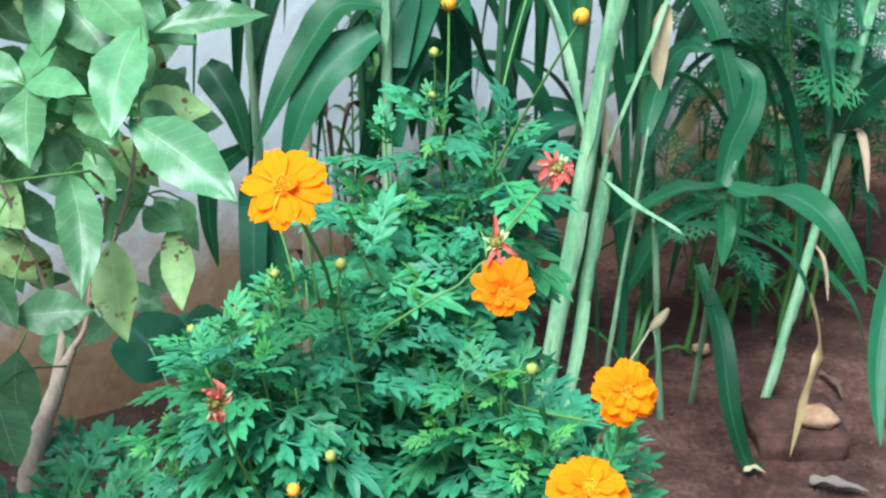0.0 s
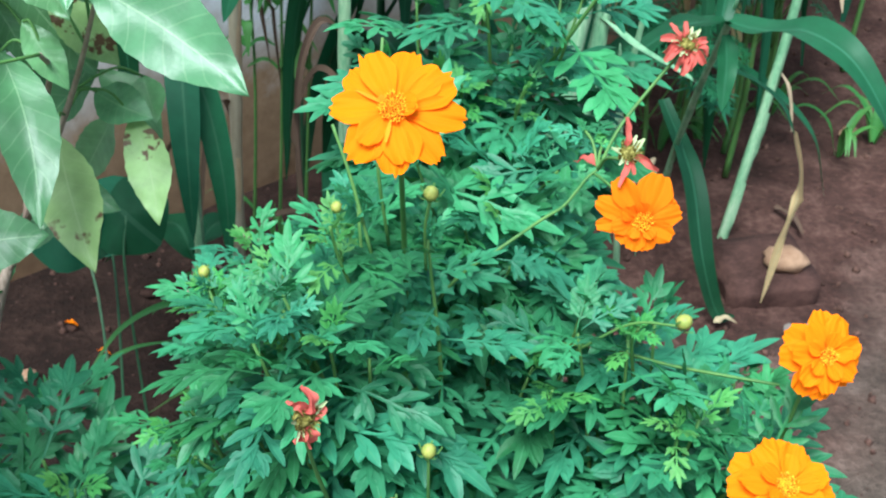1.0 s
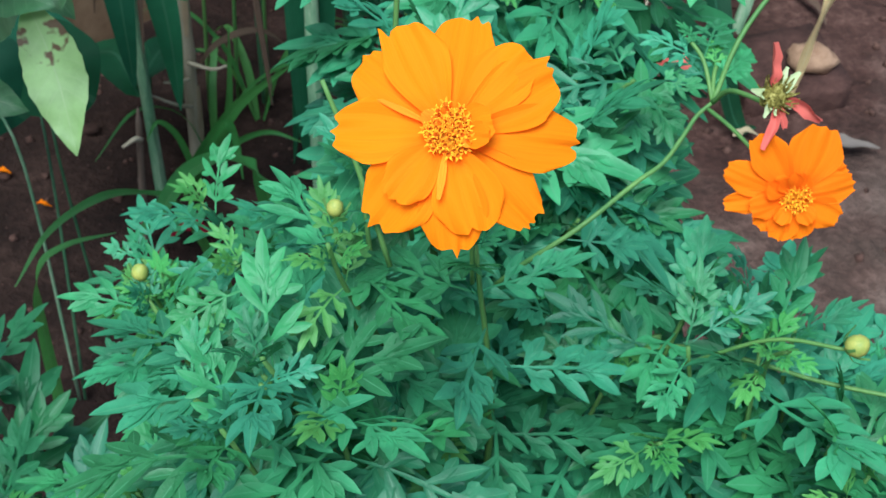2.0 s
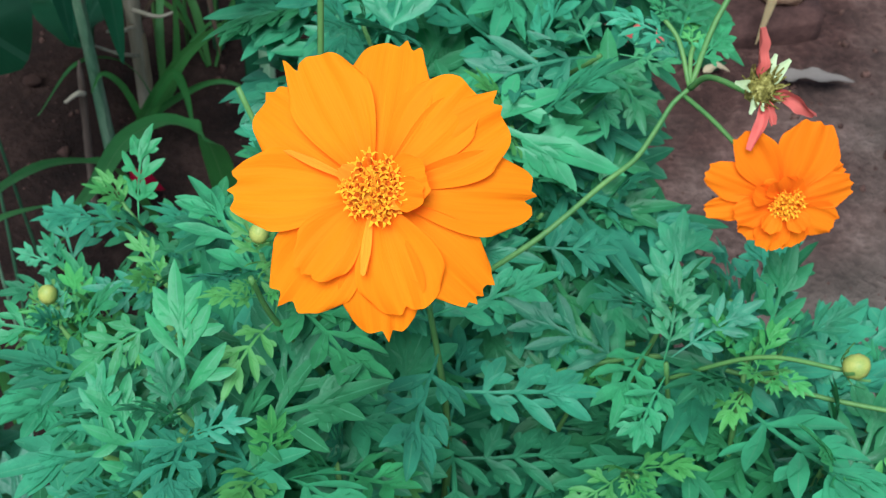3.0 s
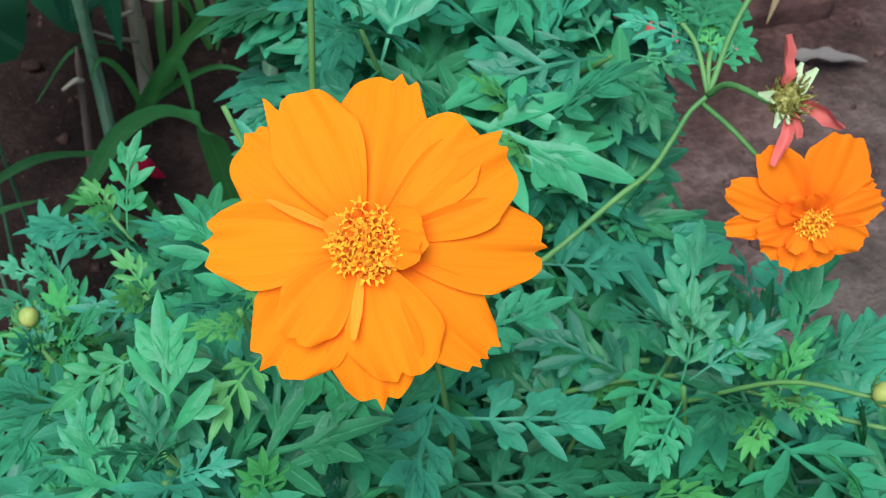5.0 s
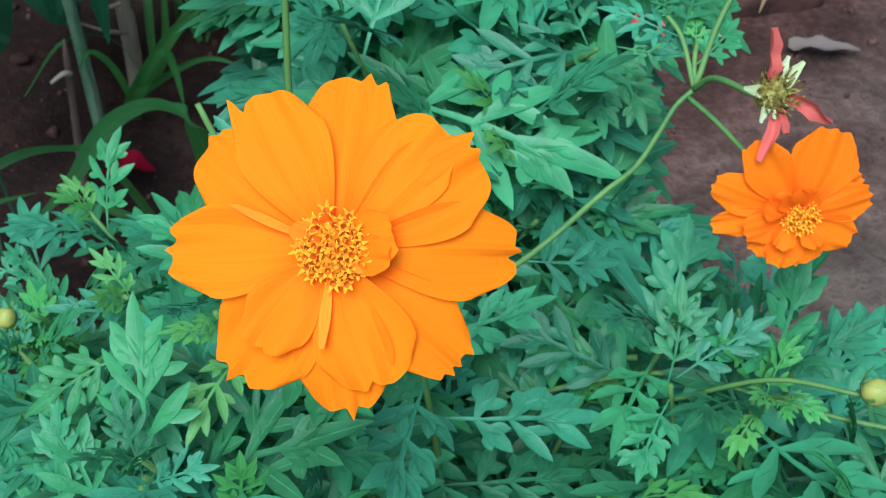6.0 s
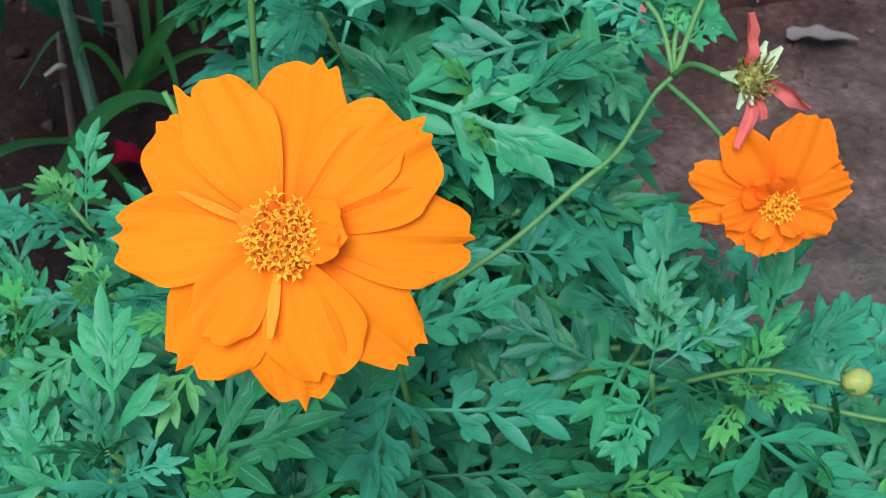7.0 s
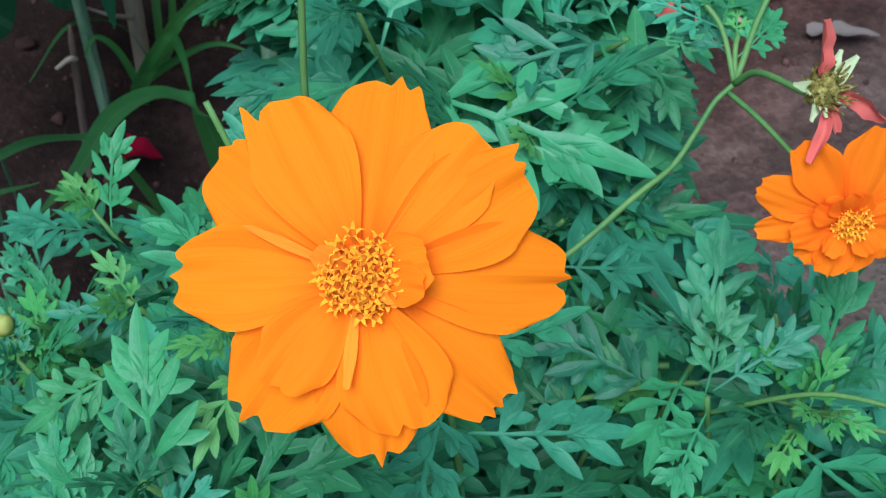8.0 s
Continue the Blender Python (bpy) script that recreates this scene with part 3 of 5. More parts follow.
def shoot(plant, foot, tip, nodes, size, r, fern=False, spacing=0.042, fresh=None):
    """A leafy shoot: a stem from its foot to its tip with crossed pairs of leaves, small and upright at the top."""
    foot, tip = Vector(foot), Vector(tip)
    mid = foot.lerp(tip, 0.55) + Vector((r.uniform(-.015, .015), r.uniform(-.015, .015), 0.02)) * min(1.0, (tip - foot).length / 0.25)
    stem(plant, [foot, mid, tip], 0.0008 + 0.0012 * min(1.0, (tip - foot).length / 0.25), 0.0009)
    line = spline([foot, mid, tip], 8)
    dist, i, spin = 0.006, len(line) - 1, r.uniform(0, 3.14)
    leaves = FERN if fern else LEAF
    young = r.choice((0, 1, 0, 0, 1)) if fresh is None else fresh
    for k in range(nodes):
        left = dist
        j = len(line) - 1
        while j > 0 and left > (line[j] - line[j - 1]).length:
            left -= (line[j] - line[j - 1]).length
            j -= 1
        if j == 0:
            break
        d = (line[j] - line[j - 1]).normalized()
        at = line[j] - d * left
        side = d.orthogonal().normalized()
        for s in range(2):
            a = spin + math.pi * s + r.uniform(-0.25, 0.25)
            out = Matrix.Rotation(a, 3, d) @ side
            rise = ((1.5, 0.75, 0.4, 0.2, 0.05) if fern else (2.6, 1.3, 0.55, 0.3, 0.15, 0.05))[min(k, 4)] + r.uniform(-0.15, 0.2)
            along = (out + d * rise).normalized()
            grow = size * ((0.34, 0.72, 0.98, 1.1, 1.12) if fern else (0.24, 0.42, 0.58, 0.66, 0.7))[min(k, 4)] * r.uniform(0.85, 1.15)
            pick = r.choice(YOUNG if k < young and not fern else leaves)
            part("leaf", pick, M_YOUNG if k < young and not fern else (M_FERN if fern else M_COSMOS), plant, "", axes(at, along, UP + out * 0.2 + Vector((r.uniform(-.4, .4), r.uniform(-.4, .2), 0)), grow))
        spin += math.pi / 2 + r.uniform(-0.2, 0.2)
        dist += spacing * (0.14 if k == 0 and not fern else (0.3 if fern else 0.24) + (0.16 if fern else 0.11) * min(k, 3)) * r.uniform(0.85, 1.15)


def single_leaf(plant, foot, tip, face, pick, mat=None, width=1.0):
    """One large leaf from its foot to its tip, turned to face a direction."""
    foot, tip = Vector(foot), Vector(tip)
    m = axes(foot, tip - foot, face, (tip - foot).length / 0.108)
    return part("leaf", pick, mat or M_COSMOS, plant, "", m @ Matrix.Diagonal((width, 1, 1, 1)))


# ---- ground, wall ----
def soil_height(x, y):
    p = Vector((x, y, 0))
    return 0.012 * noise.noise(p * 2.3) + 0.007 * noise.noise(p * 9) + 0.0035 * noise.noise(p * 27)


def build_ground():
    verts, faces = [], []
    xs = [-40, -15, -6, -3] + [-1.6 + 0.025 * k for k in range(145)] + [3, 6, 15, 40]
    ys = [-40, -10, -3, -0.5] + [0.5 + 0.025 * k for k in range(165)] + [6, 9, 18, 40]
    for y in ys:
        for x in xs:
            near = -2 < x < 2.5 and 0.2 < y < 5
            verts.append((x, y, soil_height(x, y) - 0.004 if near else 0.0))
    w = len(xs)
    for j in range(len(ys) - 1):
        for i in range(w - 1):
            a = j * w + i
            faces.append((a, a + 1, a + w + 1, a + w))
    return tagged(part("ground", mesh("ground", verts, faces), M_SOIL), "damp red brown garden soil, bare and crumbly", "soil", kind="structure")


build_ground()


def build_wall():
    bm = bmesh.new()
    bmesh.ops.create_cube(bm, size=1.0)
    for v in bm.verts:
        v.co = Vector((v.co.x * 9.0, v.co.y * 0.15, v.co.z * 2.6 + 1.3 - 0.05))
    bmesh.ops.bevel(bm, geom=bm.edges[:], offset=0.01, segments=2, affect="EDGES")
    me = bpy.data.meshes.new("wall_back")
    bm.to_mesh(me)
    bm.free()
    m = pose(-0.44, 2.50, 0, 0, 0, 42)
    return tagged(part("wall_back", me, M_PLASTER, m=m), "white washed garden wall with red soil stains along its foot", "wall", kind="structure")


build_wall()


def clods():
    """Crumbs of earth and grit strewn over the soil."""
    r = random.Random(11)
    verts, faces = [], []
    base = [Vector(c) for c in ((1, 0, 0), (-1, 0, 0), (0, 1, 0), (0, -1, 0), (0, 0, 1), (0, 0, -1))]
    tri = ((0, 2, 4), (2, 1, 4), (1, 3, 4), (3, 0, 4), (2, 0, 5), (1, 2, 5), (3, 1, 5), (0, 3, 5))
    for k in range(7000):
        x, y = r.uniform(-0.9, 1.5), r.uniform(1.0, 4.2)
        s = 0.0018 + 0.009 * r.random() ** 6
        q = Euler((r.uniform(0, 6), r.uniform(0, 6), r.uniform(0, 6))).to_matrix()
        c = Vector((x, y, soil_height(x, y) - 0.004 + s * 0.25))
        n = len(verts)
        verts.extend(c + q @ (b * s * r.uniform(0.6, 1.2)) for b in base)
        faces.extend(tuple(n + i for i in t) for t in tri)
    return tagged(part("soil_crumbs", mesh("soil_crumbs", verts, faces), M_PEBBLE), "small crumbs of red brown earth on the soil", "soil crumbs", kind="stuff")


clods()


# ---- things on the soil ----
def rounded_block(name, sx, sy, sz, mat, seed, rough=0.004):
    bm = bmesh.new()
    bmesh.ops.create_cube(bm, size=1.0)
    for v in bm.verts:
        v.co = Vector((v.co.x * sx, v.co.y * sy, (v.co.z + 0.5) * sz))
    bmesh.ops.bevel(bm, geom=bm.edges[:], offset=0.008, segments=2, affect="EDGES")
    bmesh.ops.subdivide_edges(bm, edges=[e for e in bm.edges if e.calc_length() > 0.03], cuts=5, use_grid_fill=True)
    for v in bm.verts:
        v.co += Vector((noise.noise(v.co * 30 + Vector((seed, 0, 0))), noise.noise(v.co * 30 + Vector((0, seed, 0))), noise.noise(v.co * 30))) * rough
    me = bpy.data.meshes.new(name)
    bm.to_mesh(me)
    bm.free()
    me.polygons.foreach_set("use_smooth", [True] * len(me.polygons))
    return part(name, me, mat)


brick = rounded_block("brick", 0.16, 0.15, 0.075, M_BRICK, 5, 0.006)
brick.matrix_basis = pose(0.635, 2.32, -0.032, 3, -4, 6)
tagged(brick, "dark soil covered brick half sunk in the earth", "brick")


def stone(at, sx, sy, sz, turn, seed, label, mat=None):
    ob = part("stone", ball("stone", 1.0, 1.0, 14, 10, 0.28, seed), mat or M_STONE)
    ob.matrix_basis = pose(*at, 0, 0, turn) @ Matrix.Diagonal((sx, sy, sz, 1))
    return tagged(ob, label, "stone", "garden stones")


stone((0.660, 2.29, 0.058), 0.037, 0.026, 0.02, -15, 2, "pale tan angular stone lying on a brick")
stone((0.955, 2.86, 0.012), 0.022, 0.016, 0.012, 20, 4, "small pale pink stone on bare soil")
stone((0.50, 2.62, 0.012), 0.02, 0.013, 0.012, 0, 6, "small whitish stone on bare soil")
stone((-0.36, 2.235, 0.006), 0.012, 0.009, 0.007, 0, 8, "small bluish grey stone on dark soil", M_PEBBLE)
stone((-0.5, 2.02, 0.006), 0.014, 0.01, 0.007, 40, 9, "small rusty brick chip on dark soil", M_STONE)


def ground_leaf(points, width, mat, label, name="dry_leaf", seed=0):
    ob = part(name, strap(name, points, width, seed=seed, wave=0.2, fold=0.5), mat)
    return tagged(ob, label, "leaf litter", "leaf litter")


ground_leaf([(0.63, 2.155, 0.01), (0.67, 2.14, 0.018), (0.725, 2.14, 0.008)], 0.028, M_PALELEAF, "curled pale grey dry leaf on the soil", seed=1)
ground_leaf([(0.525, 2.176, 0.008), (0.543, 2.179, 0.015), (0.561, 2.176, 0.008)], 0.014, M_DRYLEAF, "fallen cream petal on the soil", "fallen_petal", 2)
ground_leaf([(0.72, 2.55, 0.01), (0.74, 2.5, 0.016), (0.745, 2.45, 0.01)], 0.014, M_OLDLEAF, "short grey straw on the soil", "dry_straw", 3)
ground_leaf([(-0.235, 2.005, 0.012), (-0.213, 1.995, 0.03), (-0.185, 2.0, 0.014)], 0.042, M_CRIMSON, "fallen crimson petal on dark soil", "fallen_petal", 5)
ground_leaf([(-0.41, 2.08, 0.008), (-0.40, 2.07, 0.014), (-0.39, 2.07, 0.008)], 0.009, M_PETAL, "fallen orange petal on dark soil", "fallen_petal", 6)
ground_leaf([(-0.47, 2.15, 0.008), (-0.46, 2.14, 0.014), (-0.45, 2.14, 0.008)], 0.010, M_PETAL, "fallen orange petal on dark soil", "fallen_petal", 7)


# ---- corn ----
def corn(base, top, r0, label, mat=None, mid=None, sheaths=True):
    """A corn plant with a jointed stalk; its leaves are added by blade()."""
    base, top = Vector(base), Vector(top)
    plant = thing("corn_plant", base, label, "corn plant", "corn plants")
    pts = [base - (top - base).normalized() * 0.03, Vector(mid) if mid else base.lerp(top, 0.5), top]
    length = (top - base).length
    joints = max(2, int(length / 0.16))

    def radius(v):
        ring = abs(((v * joints) % 1.0) - 0.5) * 2
        return r0 * (1 - 0.3 * v + 0.05 * math.sin(v * 23 + r0 * 900) - 0.55 * max(0.0, v - 0.9) * 10) * (1.0 + (0.14 if ring > 0.9 else 0.0))

    part("stalk", tube("stalk", pts, radius, 10, 14), mat or M_CANE, plant)
    if sheaths:
        r = random.Random(int(r0 * 1e6) + int(length * 1000) + int(abs(base.x) * 997))
        line = spline(pts, 40)
        for j in range(joints):
            i0, i1 = int(j / joints * 80), int((j + r.uniform(0.55, 0.95)) / joints * 80)
            a = r.uniform(-2.8, -0.4)
            run = [line[min(80, round(i0 + (i1 - i0) * k / 4))] + Vector((math.cos(a + 0.12 * k), math.sin(a + 0.12 * k), 0)) * r0 * (0.86 + 0.05 * k) for k in range(5)]
            part("sheath", strap("sheath", run, r0 * r.uniform(1.2, 1.9), (math.cos(a), math.sin(a), 0.1), 4, 5, -0.45, 0.12, 0.0, j, True), M_DRYLEAF if mat else M_CANE, plant)
    return plant


def blade(plant, points, width, mat=None, turn=0.0, seed=0, up=(0, 0, 1), fold=0.25, label=""):
    return part("leaf", strap("corn_leaf", points, width, up, 8, 7, fold, 0.08, turn, seed), mat or M_CORN, plant, label)


def arching(plant, at, heading, length, rise, width, seed, mat=None):
    a = radians(heading)
    d = Vector((math.cos(a), math.sin(a), 0))
    p = Vector(at)
    pts = [p, p + d * length * 0.25 + UP * rise, p + d * length * 0.62 + UP * (rise * 1.15), p + d * length * 0.9 + UP * (rise * 0.1), p + d * length + UP * (rise * -1.3)]
    return blade(plant, pts, width, mat, 0.5 * math.sin(seed * 7.1), seed)


# leaning pair of canes beside the flowers
c1 = corn((0.135, 1.80, 0), (0.262, 1.92, 1.15), 0.0135, "tall leaning pale green corn stalk with torn sheath", mid=(0.196, 1.865, 0.54))
blade(c1, [(0.206, 1.90, 0.66), (0.16, 1.93, 0.80), (0.12, 1.95, 0.90), (0.08, 1.99, 1.1)], 0.022, M_CANE, 0.3, 3, fold=0.8)
blade(c1, [(0.235, 1.90, 0.655), (0.275, 1.93, 0.76), (0.31, 1.955, 0.88), (0.33, 1.96, 1.0)], 0.009, M_CANE, 0.2, 4, fold=0.8)
blade(c1, [(0.232, 1.895, 0.62), (0.27, 1.86, 0.60), (0.325, 1.84, 0.575), (0.34, 1.84, 0.565)], 0.012, M_CANE, 0.2, 5)
c2 = corn((0.165, 1.795, 0), (0.236, 1.905, 0.665), 0.0105, "broken green corn stalk with a frayed dry top", mid=(0.205, 1.855, 0.3))
for k, (dx, dz) in enumerate(((0.012, 0.05), (-0.008, 0.06), (0.02, 0.03))):
    blade(c2, [(0.236, 1.905, 0.63), (0.236 + dx * 0.6, 1.90, 0.66), (0.236 + dx, 1.895, 0.66 + dz)], 0.011, M_DRYLEAF, 0.4, 60 + k, label="frayed straw coloured sheath")
c3 = corn((0.255, 1.99, 0), (0.283, 1.87, 0.70), 0.0038, "thin yellow green corn shoot", mid=(0.262, 1.94, 0.32))
blade(c3, [(0.30, 1.955, 0.84), (0.298, 1.95, 0.78), (0.297, 1.945, 0.70)], 0.028, M_DRYLEAF, 0.6, 9, label="withered pinkish brown leaf tip")

blade(c3, [(0.281, 1.885, 0.685), (0.30, 1.95, 0.735), (0.335, 2.03, 0.765), (0.38, 2.04, 0.76)], 0.03, seed=10, up=(0.1, -0.8, 0.5))

# corn at the bare patch
k1 = corn((0.604, 2.458, 0.0), (0.735, 2.60, 0.85), 0.0095, "leaning young corn plant on bare soil", mid=(0.668, 2.515, 0.36))
blade(k1, [(0.685, 2.53, 0.50), (0.699, 2.518, 0.547), (0.724, 2.506, 0.593), (0.765, 2.484, 0.636), (0.82, 2.45, 0.64)], 0.06, seed=11, up=(0.3, -1, 0.3))
blade(k1, [(0.71, 2.56, 0.68), (0.683, 2.646, 0.774), (0.655, 2.629, 0.736), (0.647, 2.577, 0.667), (0.653, 2.536, 0.596), (0.656, 2.484, 0.499)], 0.042, seed=15, up=(0.3, -1, 0.3))
blade(k1, [(0.688, 2.53, 0.505), (0.719, 2.533, 0.502), (0.728, 2.499, 0.472), (0.734, 2.468, 0.415)], 0.018, M_DRYLEAF, 0.4, 12, label="straw coloured drooping corn leaf")
blade(k1, [(0.66, 2.51, 0.30), (0.685, 2.5, 0.26), (0.70, 2.49, 0.19)], 0.016, M_DRYLEAF, 0.3, 13)
blade(k1, [(0.72, 2.575, 0.74), (0.70, 2.60, 0.80), (0.668, 2.65, 0.74), (0.669, 2.60, 0.50)], 0.05, seed=14)
k2 = corn((0.462, 2.415, 0.0), (0.418, 1.99, 0.62), 0.0055, "young corn plant with broad arching dark green leaves", mid=(0.452, 2.30, 0.25))
blade(k2, [(0.411, 2.006, 0.575), (0.451, 1.975, 0.577), (0.487, 1.933, 0.594), (0.522, 1.877, 0.587), (0.556, 1.846, 0.546), (0.58, 1.835, 0.50)], 0.054, seed=21, turn=0.6)
blade(k2, [(0.411, 2.006, 0.575), (0.339, 1.949, 0.588), (0.249, 1.881, 0.56)], 0.04, seed=22)
blade(k2, [(0.405, 2.008, 0.575), (0.416, 2.038, 0.623), (0.437, 2.059, 0.67), (0.446, 2.085, 0.704), (0.438, 2.10, 0.72), (0.42, 2.11, 0.735)], 0.045, seed=23, up=(0.3, -1, 0.3))
blade(k2, [(0.411, 2.0, 0.56), (0.415, 1.985, 0.52), (0.413, 1.97, 0.47)], 0.03, seed=24)
blade(k2, [(0.44, 2.37, 0.30), (0.47, 2.25, 0.23), (0.492, 2.19, 0.12), (0.53, 2.19, 0.02), (0.56, 2.19, 0.012)], 0.04, seed=25, up=(0.3, -1, 0.3))
k4 = corn((0.40, 2.36, 0.0), (0.345, 2.30, 0.42), 0.006, "slender young corn plant with a long folded leaf")
blade(k4, [(0.345, 2.30, 0.40), (0.467, 2.215, 0.427), (0.56, 2.203, 0.384), (0.593, 2.186, 0.335)], 0.03, seed=26)
blade(k4, [(0.593, 2.186, 0.34), (0.622, 2.197, 0.234), (0.612, 2.204, 0.124), (0.607, 2.217, 0.02)], 0.019, M_YELLOW, 1.2, 27, label="long yellow dried leaf end")
k5 = corn((0.98, 2.2, 0.0), (0.80, 2.1, 1.0), 0.012, "corn plant with long hanging dark leaves")
blade(k5, [(0.83, 2.1, 0.90), (0.674, 2.004, 0.588), (0.646, 1.936, 0.519), (0.622, 1.884, 0.462), (0.608, 1.834, 0.406), (0.607, 1.799, 0.36), (0.61, 1.764, 0.315)], 0.04, seed=28, up=(0, -1, 0.2))

# corn against the wall, behind the flowers
s1 = corn((-0.255, 2.10, 0.0), (-0.285, 2.06, 1.0), 0.0078, "grey green corn stalk near a white wall", mid=(-0.262, 2.07, 0.5))
s2 = corn((-0.213, 2.175, 0.0), (-0.20, 2.12, 0.75), 0.0095, "straw coloured corn stalk with dry leaf scars", M_CANE_DRY)
s3 = corn((-0.05, 1.95, 0.0), (-0.062, 1.90, 1.1), 0.0085, "upright pale green corn stalk behind flowers")
s4 = corn((0.07, 2.15, 0.0), (0.09, 2.05, 1.0), 0.0075, "upright corn stalk among dark leaves", M_CANE_SHADED, sheaths=False)
s5 = corn((-0.12, 2.3, 0.0), (-0.14, 2.2, 1.0), 0.0075, "upright corn stalk beside a wall", M_CANE_SHADED, sheaths=False)
blade(s3, [(-0.062, 1.92, 0.83), (-0.121, 1.911, 0.83), (-0.158, 1.893, 0.782), (-0.188, 1.868, 0.727), (-0.218, 1.849, 0.66)], 0.05, seed=31, up=(0, -0.6, 1))
blade(s3, [(-0.07, 1.907, 0.80), (-0.125, 1.887, 0.762), (-0.158, 1.862, 0.708), (-0.185, 1.84, 0.62)], 0.06, seed=32, up=(0, -0.8, 0.6))
blade(s3, [(-0.06, 1.93, 0.70), (-0.02, 1.96, 0.82), (0.01, 1.97, 0.88), (0.05, 1.96, 0.80)], 0.05, seed=33, up=(0, -0.8, 0.6))
rr = random.Random(5)
s6 = corn((0.20, 2.32, 0.0), (0.22, 2.22, 1.05), 0.005, "upright corn stalk among dark leaves", M_CANE_SHADED, sheaths=False)
s7 = corn((0.0, 2.42, 0.0), (-0.02, 2.35, 1.1), 0.0075, "upright corn stalk beside a wall", M_CANE_SHADED, sheaths=False)
s8 = corn((0.33, 2.5, 0.0), (0.32, 2.42, 1.05), 0.0075, "upright corn stalk in deep shade", M_CANE_SHADED, sheaths=False)
for p, z0 in ((s4, 0.25), (s5, 0.45), (s3, 0.2), (s6, 0.2), (s7, 0.3), (s8, 0.2)):
    at = p.matrix_basis.translation
    for k in range(7):
        leaf = (at + Vector((0, -0.03, z0 + 0.11 * k)), rr.choice((rr.uniform(-25, 30), rr.uniform(150, 205), rr.uniform(40, 140))), rr.uniform(0.22, 0.36), rr.uniform(0.08, 0.22), rr.uniform(0.055, 0.085) * (0.85 if p in (s6, s8) else 1.0), rr.randint(100, 999))
        if p is not s3 or k > 3:
            arching(p, *leaf)
blade(s1, [(-0.32, 2.0, 0.72), (-0.30, 1.985, 0.70), (-0.275, 1.97, 0.665), (-0.255, 1.96, 0.60)], 0.05, seed=71, up=(0.2, -1, 0.4))
blade(s1, [(-0.265, 2.02, 0.60), (-0.30, 1.93, 0.585), (-0.305, 1.92, 0.52), (-0.295, 1.92, 0.45)], 0.032, seed=72, up=(0.2, -1, 0.3))
for k in range(3):
    arching(s1, Vector((-0.27, 2.07, 0.7 + 0.12 * k)), 60 + 80 * k, 0.3, 0.15, 0.045, 70 + k)
for k in range(3):
    arching(s2, Vector((-0.213, 2.17, 0.12 + 0.11 * k)), 20 + 120 * k, 0.16, 0.05, 0.012, 40 + k, M_OLDLEAF)

for tip in ([(-0.21, 2.15, 0.10), (-0.23, 2.12, 0.128), (-0.257, 2.1, 0.158)], [(-0.21, 2.15, 0.143), (-0.222, 2.13, 0.153), (-0.238, 2.12, 0.16)], [(-0.208, 2.15, 0.168), (-0.178, 2.12, 0.178), (-0.158, 2.12, 0.183)]):
    stem(s2, tip, 0.0032, 0.0016, M_CANE_DRY, "leaf_remnant")
blade(s1, [(-0.265, 2.09, 0.16), (-0.30, 2.17, 0.17), (-0.35, 2.20, 0.14), (-0.42, 2.22, 0.07)], 0.07, M_DARK, 0.2, 73)
blade(s1, [(-0.262, 2.09, 0.18), (-0.24, 2.18, 0.17), (-0.20, 2.23, 0.13)], 0.05, M_DARK, 0.2, 74)
blade(s1, [(-0.264, 2.06, 0.55), (-0.25, 1.96, 0.52), (-0.24, 1.90, 0.43), (-0.235, 1.88, 0.32)], 0.045, M_DARK, 0.3, 75, up=(0.1, -1, 0.3))
blade(s1, [(-0.262, 2.06, 0.48), (-0.225, 1.97, 0.47), (-0.20, 1.92, 0.38), (-0.195, 1.91, 0.27)], 0.04, M_DARK, 0.3, 76, up=(0.1, -1, 0.3))
stub = corn((-0.269, 2.0, 0.0), (-0.254, 2.0, 0.21), 0.005, "short dead corn stalk in dark soil", M_CANE_OLD, sheaths=False)
stem(stub, [(-0.256, 2.0, 0.165), (-0.262, 1.99, 0.172), (-0.275, 1.985, 0.165)], 0.004, 0.002, M_CANE_DRY, "leaf_remnant")
dead = random.Random(31)
for k in range(4):
    p, x0 = (s5, -0.13) if k % 2 else (s3, -0.055)
    y0, z0 = (2.25, 0.6) if k % 2 else (1.93, 0.58)
    a = dead.uniform(2.2, 4.4)
    z0 += dead.uniform(-0.1, 0.1)
    o = Vector((math.cos(a), math.sin(a) * 0.5 - 0.3, 0)).normalized()
    q = Vector((x0, y0, z0))
    blade(p, [q, q + o * 0.035 + UP * 0.02, q + o * 0.06 - UP * 0.07, q + o * dead.uniform(0.03, 0.07) - UP * dead.uniform(0.18, 0.28)], dead.uniform(0.010, 0.020), M_OLDLEAF, dead.uniform(-2, 2), 300 + k, fold=0.9, label="withered brown hanging leaf")
weed = thing("weed", (-0.20, 2.28, 0.0), "slender weed with narrow drooping leaves by a wall", "weed")
for k in range(3):
    x = -0.20 + 0.04 * k
    stem(weed, [(x, 2.28, 0.0), (x + 0.01, 2.27, 0.4), (x - 0.015 + 0.02 * k, 2.26, 0.72 + 0.05 * k)], 0.003, 0.0015)
    for j in range(12):
        a = j * 2.4 + k
        q = Vector((x + 0.005 * k, 2.265, 0.38 + 0.032 * j))
        o = Vector((math.cos(a), math.sin(a) * 0.6, 0))
        part("leaf", strap("weed_leaf", [q, q + o * 0.03 + UP * 0.012, q + o * 0.065 - UP * 0.03], 0.017, steps=4, cols=3, seed=j), M_GRASS, weed)

